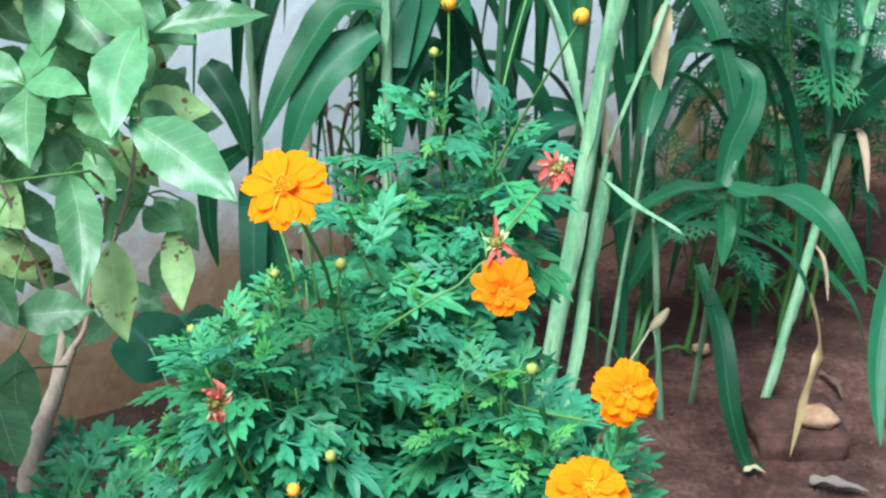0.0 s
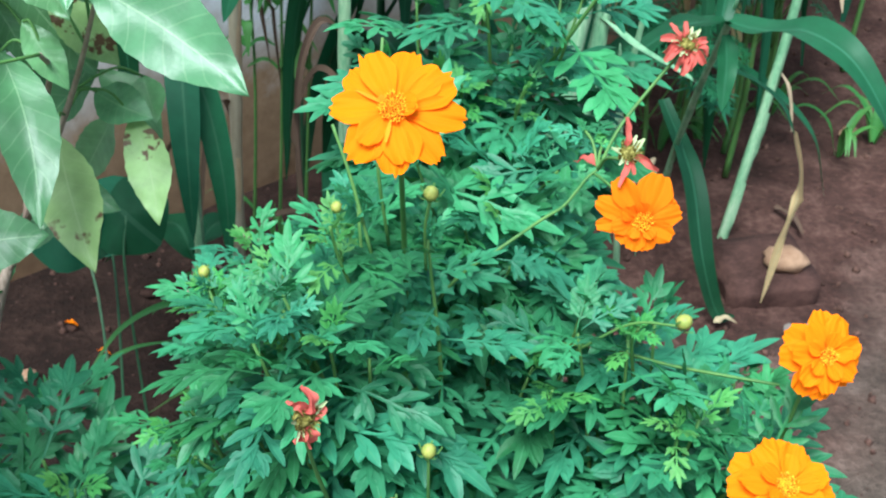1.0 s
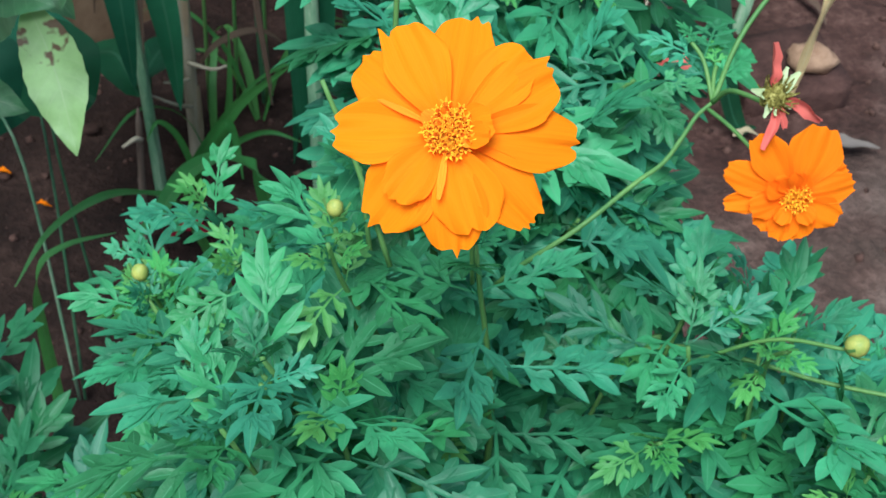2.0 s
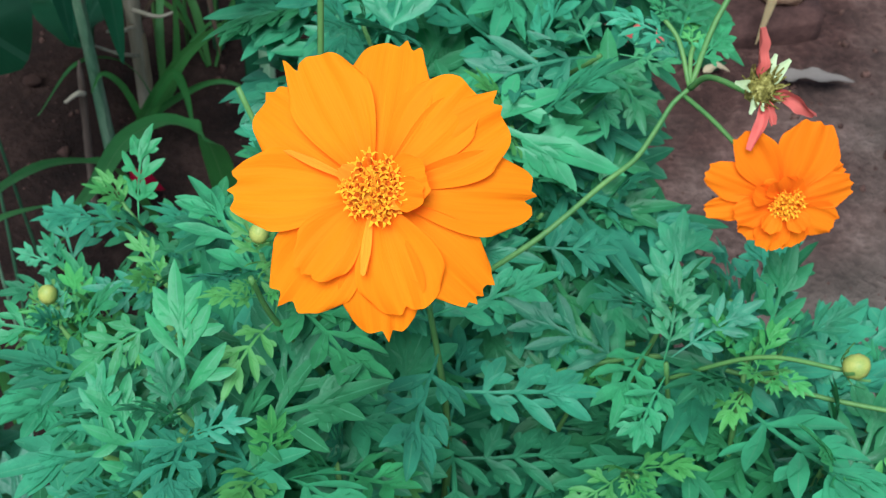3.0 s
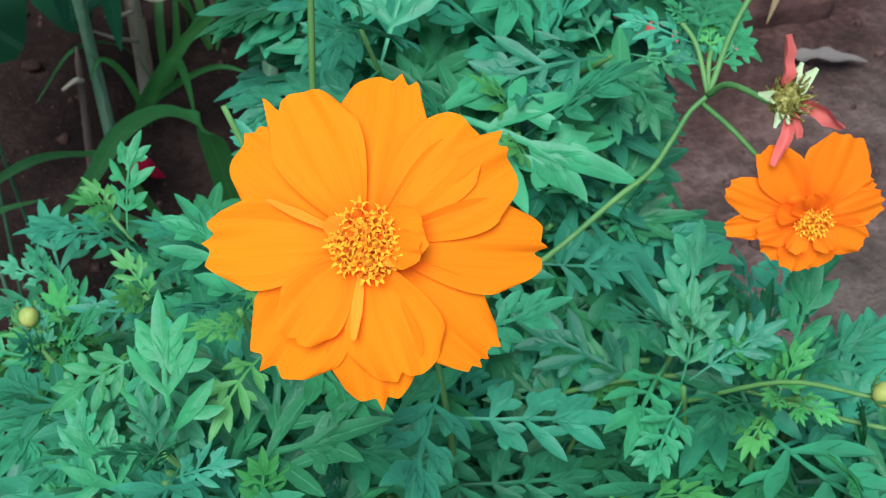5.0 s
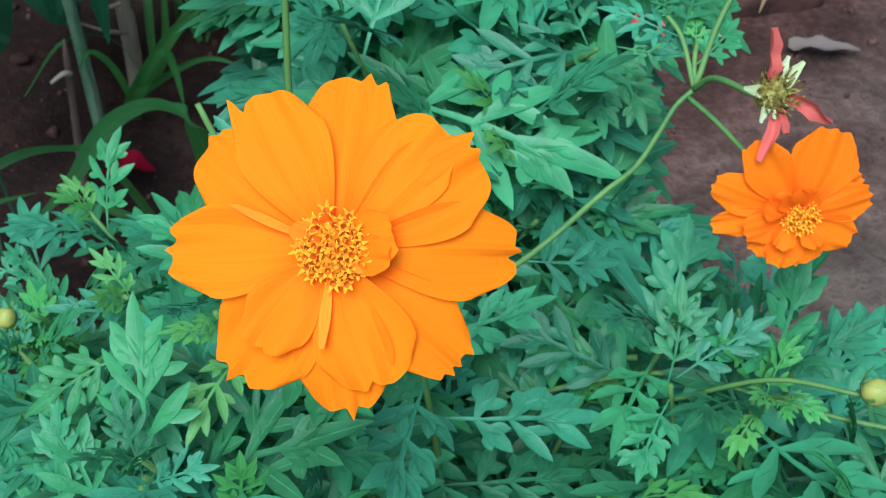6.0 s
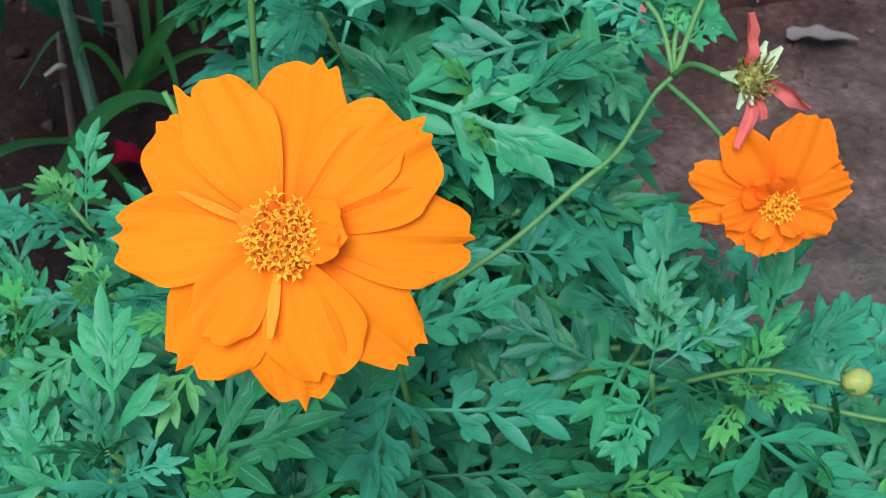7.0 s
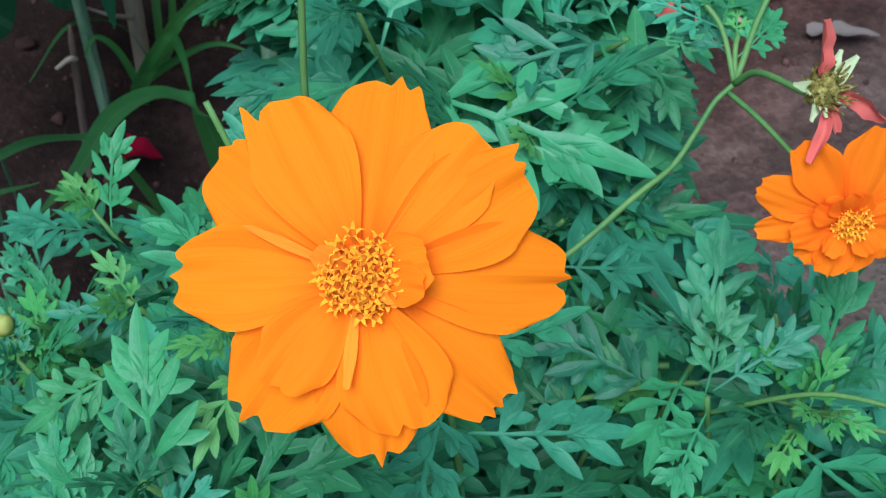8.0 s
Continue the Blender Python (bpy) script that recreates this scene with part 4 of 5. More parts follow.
# far corn and tangle closing the view
far = random.Random(21)
for k in range(16):
    x, y = far.uniform(0.2, 2.6), 0.0
    y = far.uniform(2.9, 3.2) + 0.75 * x * far.uniform(0.6, 1.0)
    if x < 0.45:
        y = far.uniform(2.5, 2.75)
    p = corn((x, y, 0), (x + far.uniform(-.12, .12), y + far.uniform(-.1, .1), far.uniform(0.9, 1.3)), 0.012, "corn plant in the dark tangle behind bare soil", M_CANE_SHADED, sheaths=False)
    for j in range(7):
        arching(p, (x, y, 0.15 + 0.13 * j), far.uniform(0, 360), far.uniform(0.35, 0.6), far.uniform(0.08, 0.2), far.uniform(0.04, 0.06), far.randint(100, 999), M_YELLOW if far.random() < 0.08 else None)


# ---- cosmos plants ----
def cosmos(base, crown, label, group="cosmos plants"):
    plant = thing("cosmos_plant", base, label, "flowering plant", group)
    stem(plant, [base, Vector(base).lerp(Vector(crown), 0.5) + Vector((0.01, 0, 0)), crown], 0.0065, 0.004)
    return plant


main = cosmos((-0.02, 1.22, 0.0), (-0.01, 1.16, 0.44), "bushy orange cosmos plant with blue green cut leaves")
ms = random.Random(3)
for foot, tip, n, s in (
        ((0.005, 1.15, 0.50), (-0.049, 1.104, 0.805), 5, 0.85),
        ((0.0, 1.15, 0.44), (-0.075, 1.075, 0.745), 5, 0.9),
        ((0.0, 1.16, 0.50), (-0.038, 1.165, 0.785), 5, 0.85),
        ((0.0, 1.17, 0.48), (-0.062, 1.185, 0.735), 5, 0.85),
        ((0.0, 1.14, 0.40), (-0.05, 1.075, 0.665), 5, 1.0),
        ((0.0, 1.15, 0.40), (-0.03, 1.11, 0.625), 5, 0.95),
        ((0.0, 1.14, 0.38), (-0.09, 1.04, 0.60), 5, 1.0),
        ((0.0, 1.13, 0.35), (-0.03, 1.0, 0.55), 5, 1.0),
        ((0.0, 1.15, 0.38), (-0.12, 1.08, 0.60), 5, 0.95),
        ((0.0, 1.15, 0.40), (-0.10, 1.11, 0.66), 5, 0.95),
        ((-0.01, 1.16, 0.45), (-0.124, 1.145, 0.735), 5, 0.8), ((-0.01, 1.16, 0.42), (-0.145, 1.10, 0.665), 5, 0.9),
        ((-0.01, 1.16, 0.40), (-0.135, 1.12, 0.63), 5, 0.85), ((-0.01, 1.15, 0.38), (-0.135, 1.05, 0.59), 5, 0.95),
        ((-0.01, 1.14, 0.36), (-0.175, 1.06, 0.53), 5, 0.95), ((0.0, 1.13, 0.36), (-0.06, 0.985, 0.61), 5, 0.9),
        ((0.0, 1.13, 0.36), (-0.11, 0.99, 0.58), 5, 0.95), ((-0.01, 1.17, 0.5), (-0.108, 1.228, 0.715), 5, 0.85), ((-0.01, 1.17, 0.48), (-0.139, 1.225, 0.685), 5, 0.85),
        ((-0.01, 1.17, 0.46), (-0.128, 1.20, 0.68), 5, 0.75), ((-0.01, 1.17, 0.46), (-0.132, 1.165, 0.675), 5, 0.75), ((0.0, 1.16, 0.5), (-0.09, 1.165, 0.735), 5, 0.8)):
    shoot(main, foot, tip, n + 4, s * 0.98, ms)
for tip, s in (((-0.075, 1.06, 0.788), 1.0), ((-0.098, 1.095, 0.758), 0.95), ((-0.052, 1.052, 0.77), 1.05), ((-0.09, 1.05, 0.765), 1.0), ((-0.03, 1.07, 0.742), 1.0)):
    shoot(main, (-0.01, 1.14, 0.45), tip, 6, s, ms)
mid = cosmos((0.05, 1.22, 0.0), (0.02, 1.16, 0.44), "bushy cosmos plant with blue green cut leaves, not in flower")
for foot, tip, n, s in (
        ((0.01, 1.15, 0.48), (0.0, 1.10, 0.80), 5, 0.8),
        ((0.01, 1.17, 0.46), (0.006, 1.19, 0.745), 5, 1.0),
        ((0.02, 1.17, 0.46), (0.045, 1.195, 0.715), 5, 1.0),
        ((0.02, 1.15, 0.42), (0.07, 1.135, 0.69), 5, 1.0),
        ((0.02, 1.14, 0.38), (0.08, 1.07, 0.63), 5, 1.0),
        ((0.02, 1.15, 0.40), (0.095, 1.125, 0.745), 5, 0.95),
        ((0.01, 1.13, 0.36), (0.06, 1.0, 0.55), 5, 1.0),
        ((0.03, 1.15, 0.40), (0.06, 1.09, 0.60), 5, 0.95), ((0.03, 1.15, 0.42), (0.0, 1.04, 0.60), 5, 0.9), ((0.03, 1.15, 0.44), (0.055, 1.165, 0.70), 5, 0.9)):
    shoot(mid, foot, tip, n + 4, s * 0.95, ms)

for tip in ((-0.124, 1.150, 0.738), (-0.134, 1.155, 0.733), (-0.116, 1.152, 0.730), (-0.052, 1.085, 0.815), (-0.127, 1.075, 0.70), (-0.012, 1.087, 0.715)):
    shoot(main, Vector(tip) + Vector((0.02, 0.02, -0.07)), tip, 3, 0.42, ms, fresh=3)

F1 = Vector((-0.0233, 1.0056, 0.9202))
F1_N = Vector((-0.118, -0.66, 0.742))
stem(main, [(0.0, 1.17, 0.62), (-0.012, 1.13, 0.79), (-0.018, 1.055, 0.872), F1 - F1_N.normalized() * 0.009], 0.0018, 0.0013)
flower(main, F1, F1_N, (0.1, 0.72, 0.66), (
    (142, 26.2, 17, -0.7, 2, [(0.25, 0.05, 0.2), (0.6, 0.03, 0.2)]),
    (84, 27.4, 17.8, 0.0, 2, [(0.3, 0.07, 0.16), (0.72, 0.07, 0.2), (-0.2, 0.02, 0.3)]),
    (33, 27.0, 18, -0.6, 2, [(-0.62, 0.10, 0.2), (-0.22, 0.05, 0.14)]),
    (1, 28.8, 17.2, -0.2, 1, [(-0.02, 0.05, 0.1), (0.14, -0.05, 0.12), (-0.5, 0.02, 0.3), (0.5, 0.02, 0.3)]),
    (-41, 26.4, 15.8, -0.6, 0, [(-0.45, 0.06, 0.16), (0.02, 0.05, 0.12), (0.3, 0.06, 0.12), (0.62, 0.03, 0.16)]),
    (-83, 25.2, 17.4, -1.0, 0, [(-0.06, 0.10, 0.13), (0.42, 0.02, 0.3), (-0.45, 0.03, 0.25)]),
    (-128, 25.0, 19.2, -0.8, 0, [(0.12, 0.11, 0.15), (0.55, 0.05, 0.2), (-0.35, 0.05, 0.25)]),
    (-179, 25.4, 16.6, 0.2, 2, [(0.0, 0.06, 0.14), (0.5, 0.03, 0.2), (-0.55, 0.04, 0.25), (0.24, -0.03, 0.14)]),
    (117, 26.6, 16.4, 0.9, 5, [(-0.74, 0.15, 0.2), (-0.5, -0.03, 0.12), (-0.12, 0.03, 0.4)]),
    (52, 25.6, 16, 0.1, 2.5, [(-0.3, 0.02, 0.4)]),
    (-71, 22.0, 17.8, 0.8, 3, [(0.12, -0.05, 0.14), (0.32, 0.02, 0.16), (-0.3, 0.02, 0.3)]),
    (-129, 18.6, 12.8, 0.9, 5, [(0.1, 0.05, 0.12), (-0.2, -0.03, 0.1), (0.42, 0.05, 0.12)]),
    (14, 9.6, 11, 1.4, 36), (-6, 9.2, 7, 1.5, 40), (-95, 14.6, 2.0, 1.6, 14, []), (157, 17.0, 1.7, 1.4, 12, []), (-20, 6.0, 4.4, 2.0, 34), (150, 6.5, 4.2, 2.0, 40)),
    M_PETAL, "large open orange flower with layered toothed petals", 0.0052, 46, 1, size=0.977)
for k, (foot, tip) in enumerate((
        ((-0.075, 1.060, 0.779), (-0.081, 1.069, 0.801)), ((-0.076, 1.058, 0.777), (-0.057, 1.052, 0.790)), ((-0.076, 1.108, 0.782), (-0.073, 1.063, 0.785)),
        ((-0.081, 1.104, 0.778), (-0.110, 1.088, 0.774)), ((-0.099, 1.063, 0.765), (-0.098, 1.075, 0.791)), ((-0.055, 1.089, 0.741), (-0.035, 1.108, 0.746)),
        ((-0.048, 1.113, 0.736), (-0.060, 1.078, 0.735)))):
    single_leaf(main, foot, tip, Vector((-0.18, -0.62, 0.76)), LEAF[(k + 3) % 9])
    stem(main, [(-0.02, 1.13, 0.60), Vector(foot).lerp(Vector((-0.02, 1.13, 0.60)), 0.45), foot], 0.0012, 0.0009)
bud(main, (-0.0, 1.092, 0.832), (0, -0.2, 1), 0.008, False, "round yellow green flower bud")
stem(main, [(0.0, 1.10, 0.78), (-0.002, 1.094, 0.81), (0.0, 1.092, 0.829)], 0.0009, 0.0009)
bud(main, (-0.127, 1.153, 0.742), (0, 0, 1), 0.007, False, "small pale green flower bud")
bud(main, (-0.049, 1.10, 0.818), (0, 0, 1), 0.006, False, "small pale green flower bud")
spent_flower(main, (-0.060, 0.955, 0.793), (0.55, -0.6, 0.15), (0, 0.5, 0.85), 5, ((100, 14, 6, 20, -70), (125, 12, 5, 10, -80), (-70, 12, 6.5, 10, -40), (-95, 10, 5, 0, -60), (20, 9, 5, 10, -50)), "wilted salmon red flower hanging sideways")
stem(main, [(-0.04, 1.08, 0.60), (-0.055, 1.0, 0.72), (-0.063, 0.958, 0.795)], 0.0014, 0.001)
bud(main, (-0.0175, 0.989, 0.7095), (0, 0, 1), 0.009, True, "yellow orange flower bud about to open")
stem(main, [(0.0, 1.08, 0.55), (-0.012, 1.01, 0.66), (-0.0175, 0.99, 0.706)], 0.001, 0.0009)
bud(main, (0.002, 1.027, 0.714), (0, 0, 1), 0.008, False, "pale yellow green flower bud")
stem(main, [(0.01, 1.08, 0.58), (0.004, 1.035, 0.67), (0.002, 1.027, 0.711)], 0.001, 0.0009)

stem(main, [(-0.03, 1.10, 0.79), (-0.042, 1.112, 0.83), (-0.052, 1.121, 0.856)], 0.0011, 0.0009)
stem(main, [(-0.02, 1.125, 0.78), (-0.028, 1.118, 0.84), (-0.027, 1.122, 0.905)], 0.0011, 0.0009)
stem(mid, [(0.055, 1.155, 0.685), (0.075, 1.15, 0.695), (0.092, 1.145, 0.70)], 0.0014, 0.0013)

right = cosmos((0.17, 1.16, 0.0), (0.15, 1.12, 0.42), "orange cosmos plant with double flowers beside bare soil")
rs = random.Random(4)
for foot, tip, n, s in (
        ((0.15, 1.12, 0.44), (0.118, 1.104, 0.735), 5, 0.95), ((0.15, 1.12, 0.42), (0.147, 1.08, 0.70), 5, 1.0),
        ((0.15, 1.12, 0.44), (0.134, 1.16, 0.705), 5, 0.95), ((0.15, 1.12, 0.42), (0.134, 1.112, 0.738), 5, 0.65),
        ((0.15, 1.11, 0.40), (0.19, 1.06, 0.70), 5, 0.85), ((0.15, 1.11, 0.38), (0.15, 1.02, 0.62), 5, 0.95),
        ((0.15, 1.11, 0.36), (0.11, 1.03, 0.58), 5, 1.0), ((0.15, 1.11, 0.38), (0.20, 1.03, 0.64), 5, 0.85),
        ((0.15, 1.10, 0.44), (0.152, 1.055, 0.715), 4, 0.95), ((0.16, 1.10, 0.44), (0.192, 1.04, 0.70), 4, 0.95),
        ((0.15, 1.11, 0.40), (0.099, 1.125, 0.679), 5, 0.85), ((0.15, 1.11, 0.40), (0.127, 1.149, 0.68), 5, 0.85), ((0.15, 1.11, 0.40), (0.118, 1.096, 0.659), 5, 0.85), ((0.15, 1.11, 0.40), (0.162, 1.098, 0.685), 5, 0.85), ((0.15, 1.11, 0.40), (0.147, 1.128, 0.681), 5, 0.85), ((0.15, 1.11, 0.40), (0.195, 1.132, 0.682), 5, 0.85)):
    shoot(right, foot, tip, n + 4, s * 1.15, rs)
for tip in ((0.117, 1.081, 0.757), (0.071, 1.067, 0.724), (0.129, 1.025, 0.735)):
    shoot(right, Vector(tip) + Vector((0.01, 0.03, -0.06)), tip, 3, 0.42, rs, fresh=3)
single_leaf(right, (0.163, 1.117, 0.655), (0.175, 1.16, 0.70), (-0.3, -0.8, 0.55), LEAF[0], width=0.75)
single_leaf(right, (0.212, 1.084, 0.66), (0.21, 1.125, 0.708), (-0.3, -0.8, 0.55), LEAF[4], width=0.75)
for k, (foot, tip) in enumerate((
        ((0.043, 1.142, 0.762), (0.078, 1.138, 0.763)), ((0.088, 1.106, 0.736), (0.092, 1.121, 0.766)), ((0.091, 1.107, 0.737), (0.121, 1.109, 0.759)),
        ((0.088, 1.102, 0.732), (0.073, 1.073, 0.735)), ((0.055, 1.113, 0.724), (0.026, 1.109, 0.731)))):
    single_leaf(right, foot, tip, Vector((-0.18, -0.62, 0.76)), LEAF[(k + 5) % 9])
stem(right, [(0.12, 1.11, 0.55), (0.10, 1.11, 0.68), (0.089, 1.106, 0.735)], 0.0012, 0.0009)
double = [(k * 45 + (11 if k % 2 else 0), 21, 16.5, -0.4 - 0.3 * (k % 2), -6) for k in range(8)] + [(k * 51 + 20, 17, 13, 1.0, 10) for k in range(7)] + [(k * 72 + 5, 11, 9, 2.0, 28) for k in range(5)]
flower(right, (0.203, 1.033, 0.775), (0.15, -0.8, 0.5), (0, 0.5, 0.8), double, M_PETAL, "double orange flower on a thin stalk", 0.004, 24, 3)
stem(right, [(0.17, 1.10, 0.52), (0.20, 1.065, 0.68), (0.2016, 1.0405, 0.768)], 0.0015, 0.0011)
stem(right, [(0.05, 1.14, 0.69), (0.092, 1.13, 0.71), (0.119, 1.116, 0.715), (0.144, 1.1, 0.718), (0.171, 1.086, 0.722), (0.2, 1.075, 0.724)], 0.0011, 0.0009)
flower(right, (0.181, 0.992, 0.722), (0.1, -0.45, 0.85), (0, 0.8, 0.5), [(a, le * 1.28, w * 1.2, h, t) for a, le, w, h, t in double], M_PETAL, "large double orange flower low on the plant", 0.005, 30, 4)
stem(right, [(0.15, 1.10, 0.48), (0.175, 1.03, 0.62), (0.181, 0.998, 0.713)], 0.0018, 0.0013)
bud(right, (0.139, 1.073, 0.767), (0.6, -0.2, 0.5), 0.0085, False, "round yellow green flower bud")
stem(right, [(0.09, 1.11, 0.72), (0.115, 1.092, 0.752), (0.137, 1.075, 0.763)], 0.0009, 0.0008)

rear = cosmos((0.07, 1.42, 0.0), (0.06, 1.38, 0.45), "tall cosmos plant with spent flowers and buds")
bs = random.Random(6)
for foot, tip, n, s in (
        ((0.06, 1.38, 0.50), (0.044, 1.35, 0.872), 5, 0.9), ((0.06, 1.37, 0.48), (0.012, 1.333, 0.785), 5, 0.9),
        ((0.06, 1.36, 0.48), (0.076, 1.32, 0.79), 5, 0.95), ((0.06, 1.34, 0.45), (0.066, 1.25, 0.765), 5, 0.85),
        ((0.05, 1.34, 0.46), (-0.008, 1.225, 0.80), 5, 0.9),
        ((0.06, 1.36, 0.42), (0.05, 1.29, 0.70), 5, 1.05), ((0.06, 1.38, 0.5), (0.10, 1.36, 0.84), 4, 0.95),
        ((0.05, 1.36, 0.44), (0.005, 1.31, 0.715), 5, 0.9), ((0.06, 1.37, 0.42), (0.075, 1.31, 0.68), 5, 0.9),
        ((0.06, 1.38, 0.42), (0.02, 1.36, 0.68), 5, 1.0), ((0.06, 1.38, 0.5), (0.07, 1.37, 0.80), 5, 0.95),
        ((0.06, 1.38, 0.5), (0.0, 1.37, 0.835), 4, 0.9), ((0.06, 1.38, 0.5), (0.115, 1.34, 0.86), 4, 0.9), ((0.05, 1.36, 0.46), (-0.02, 1.35, 0.79), 4, 0.8)):
    shoot(rear, foot, tip, n + 6, s * 1.3, bs)
for tip, s in (((0.05, 1.215, 0.755), 1.2), ((0.086, 1.188, 0.735), 1.2), ((0.028, 1.20, 0.75), 1.2), ((0.06, 1.19, 0.73), 1.2)):
    shoot(rear, (0.06, 1.30, 0.5), tip, 5, s, bs)
for tip in ((0.094, 1.19, 0.824), (0.107, 1.185, 0.817)):
    shoot(rear, (0.1014, 1.1685, 0.8081), tip, 2, 0.6, bs)
for tip in ((0.072, 1.295, 0.80), (0.03, 1.30, 0.80), (0.05, 1.34, 0.87)):
    shoot(rear, Vector(tip) + Vector((0, 0.03, -0.06)), tip, 3, 0.45, bs, fresh=3)
LIGHT = Vector((-0.18, -0.62, 0.76))
for k, (foot, tip) in enumerate((
        ((0.089, 1.243, 0.766), (0.036, 1.220, 0.778)), ((0.092, 1.242, 0.766), (0.086, 1.203, 0.763)), ((0.098, 1.243, 0.767), (0.119, 1.231, 0.775)),
        ((0.087, 1.245, 0.767), (0.079, 1.277, 0.781)), ((0.094, 1.244, 0.767), (0.099, 1.205, 0.762)), ((0.054, 1.212, 0.733), (0.030, 1.232, 0.748)))):
    single_leaf(rear, foot, tip, LIGHT, LEAF[k])
stem(rear, [(0.065, 1.35, 0.55), (0.075, 1.29, 0.70), (0.091, 1.244, 0.766)], 0.0016, 0.001)
part("dry_twig", tube("dry_twig", [(0.064, 1.35, 0.695), (0.059, 1.331, 0.679), (0.052, 1.312, 0.66), (0.05, 1.30, 0.64)], lambda v: 0.0022 - 0.0006 * v), M_CANE_OLD, rear, "dry pinkish brown twig")
F2 = Vector((0.117, 1.110, 0.808))
F2_N = Vector((-0.12, -0.98, 0.38))
stem(rear, [(0.0, 1.15, 0.71), (0.0212, 1.1317, 0.7555), (0.0445, 1.1322, 0.7759), (0.0677, 1.1442, 0.7876), (0.08, 1.1507, 0.7926), (0.0891, 1.1593, 0.7992), (0.0951, 1.1653, 0.8042), (0.1014, 1.1685, 0.8081)], 0.0011, 0.0009)
stem(rear, [(0.099, 1.168, 0.806), (0.1055, 1.148, 0.8085), F2 - F2_N.normalized() * 0.009], 0.0009, 0.0008)
flower(rear, F2, F2_N, (0.1, 0.72, 0.66), (
    (163, 24.4, 12.8, -0.8, 2), (-167, 22.4, 9.5, -1.2, 0), (127, 24.6, 14.6, -0.4, 4), (73, 24.4, 20.5, 0.2, 4), (33, 19.0, 9, -0.8, 2), (17, 19.2, 12.5, 0.3, 5),
    (-23, 16.6, 13, 0.4, 5), (-72, 14.2, 12, 0.0, 4), (-104, 14.6, 12, 0.5, 6), (-137, 14.6, 12, 0.2, 5), (-162, 14.2, 11, 0.9, 12),
    (150, 11.4, 10.5, 1.4, 30), (118, 11.0, 10, 1.8, 40), (88, 9.5, 9, 1.8, 34), (-50, 8.5, 8, 1.6, 30), (-125, 9, 8, 1.6, 26)),
    M_PETAL_DEEP, "open orange flower with ruffled inner petals", 0.0042, 30, 2)
SP2 = Vector((0.1085, 1.129, 0.8385))
stem(rear, [(0.1014, 1.1685, 0.8081), (0.1035, 1.158, 0.821), SP2 - Vector((0, -0.005, 0.006))], 0.0012, 0.001)
spent_flower(rear, SP2, (0.1, -0.6, 0.78), (0.1, 0.72, 0.66), 8, ((108, 18, 4.6, 35, 10), (-18, 16, 4.8, 12, -14), (-92, 17, 3.8, 0, -20), (-72, 9, 3, -5, -20)), "spent flower with pale bracts and limp salmon petals")
spent_flower(rear, (0.151, 1.204, 0.872), (0.1, -0.6, 0.7), (0, 0.7, 0.7), 12, ((165, 13, 5, 10, -40), (190, 12, 5, 0, -50), (215, 14, 5, 0, -20), (240, 14, 5.5, -10, -30), (265, 15, 6, -15, -20), (290, 13, 5, 0, -50), (320, 13, 5, 0, -30), (345, 12, 5, 10, -50), (15, 11, 4.5, 10, -30), (140, 13, 4, 20, -10), (100, 11, 3.5, 35, -20)), "fading flower with drooping salmon red petals")
stem(rear, [(0.1014, 1.1685, 0.8081), (0.118, 1.192, 0.828), (0.150, 1.209, 0.866)], 0.0011, 0.001)
part("wilted_petal", strap("wilted_petal", [(0.104, 1.254, 0.768), (0.110, 1.2487, 0.7735), (0.117, 1.245, 0.770)], 0.011, blunt=True, wave=0.2, steps=4), M_WILT, rear)
bud(rear, (0.045, 1.335, 0.925), (0, 0, 1), 0.008, False, "pale green flower bud on a thin stalk")
stem(rear, [(0.044, 1.35, 0.86), (0.046, 1.34, 0.90), (0.045, 1.335, 0.922)], 0.0009, 0.0008)
bud(rear, (0.044, 1.345, 0.885), (0, 0, 1), 0.007, False, "small pale green flower bud")
bud(rear, (0.163, 1.23, 0.985), (0.5, 0, 1), 0.012, True, "orange flower bud opening on a long stalk")
stem(rear, [(0.09, 1.33, 0.80), (0.12, 1.29, 0.88), (0.162, 1.233, 0.98)], 0.0015, 0.001)
bud(rear, (0.050, 1.44, 0.945), (0, 0, 1), 0.014, True, "orange flower bud on a long stalk")
stem(rear, [(0.05, 1.39, 0.80), (0.052, 1.42, 0.88), (0.050, 1.44, 0.938)], 0.0014, 0.001)
flower(rear, (0.124, 1.50, 0.965), (0, -0.5, 0.8), (0, 0.8, 0.5), double, M_PETAL, "orange flower high on a thin stalk", 0.004, 24, 6)
stem(rear, [(0.09, 1.36, 0.78), (0.105, 1.43, 0.88), (0.124, 1.50, 0.956)], 0.0014, 0.001)

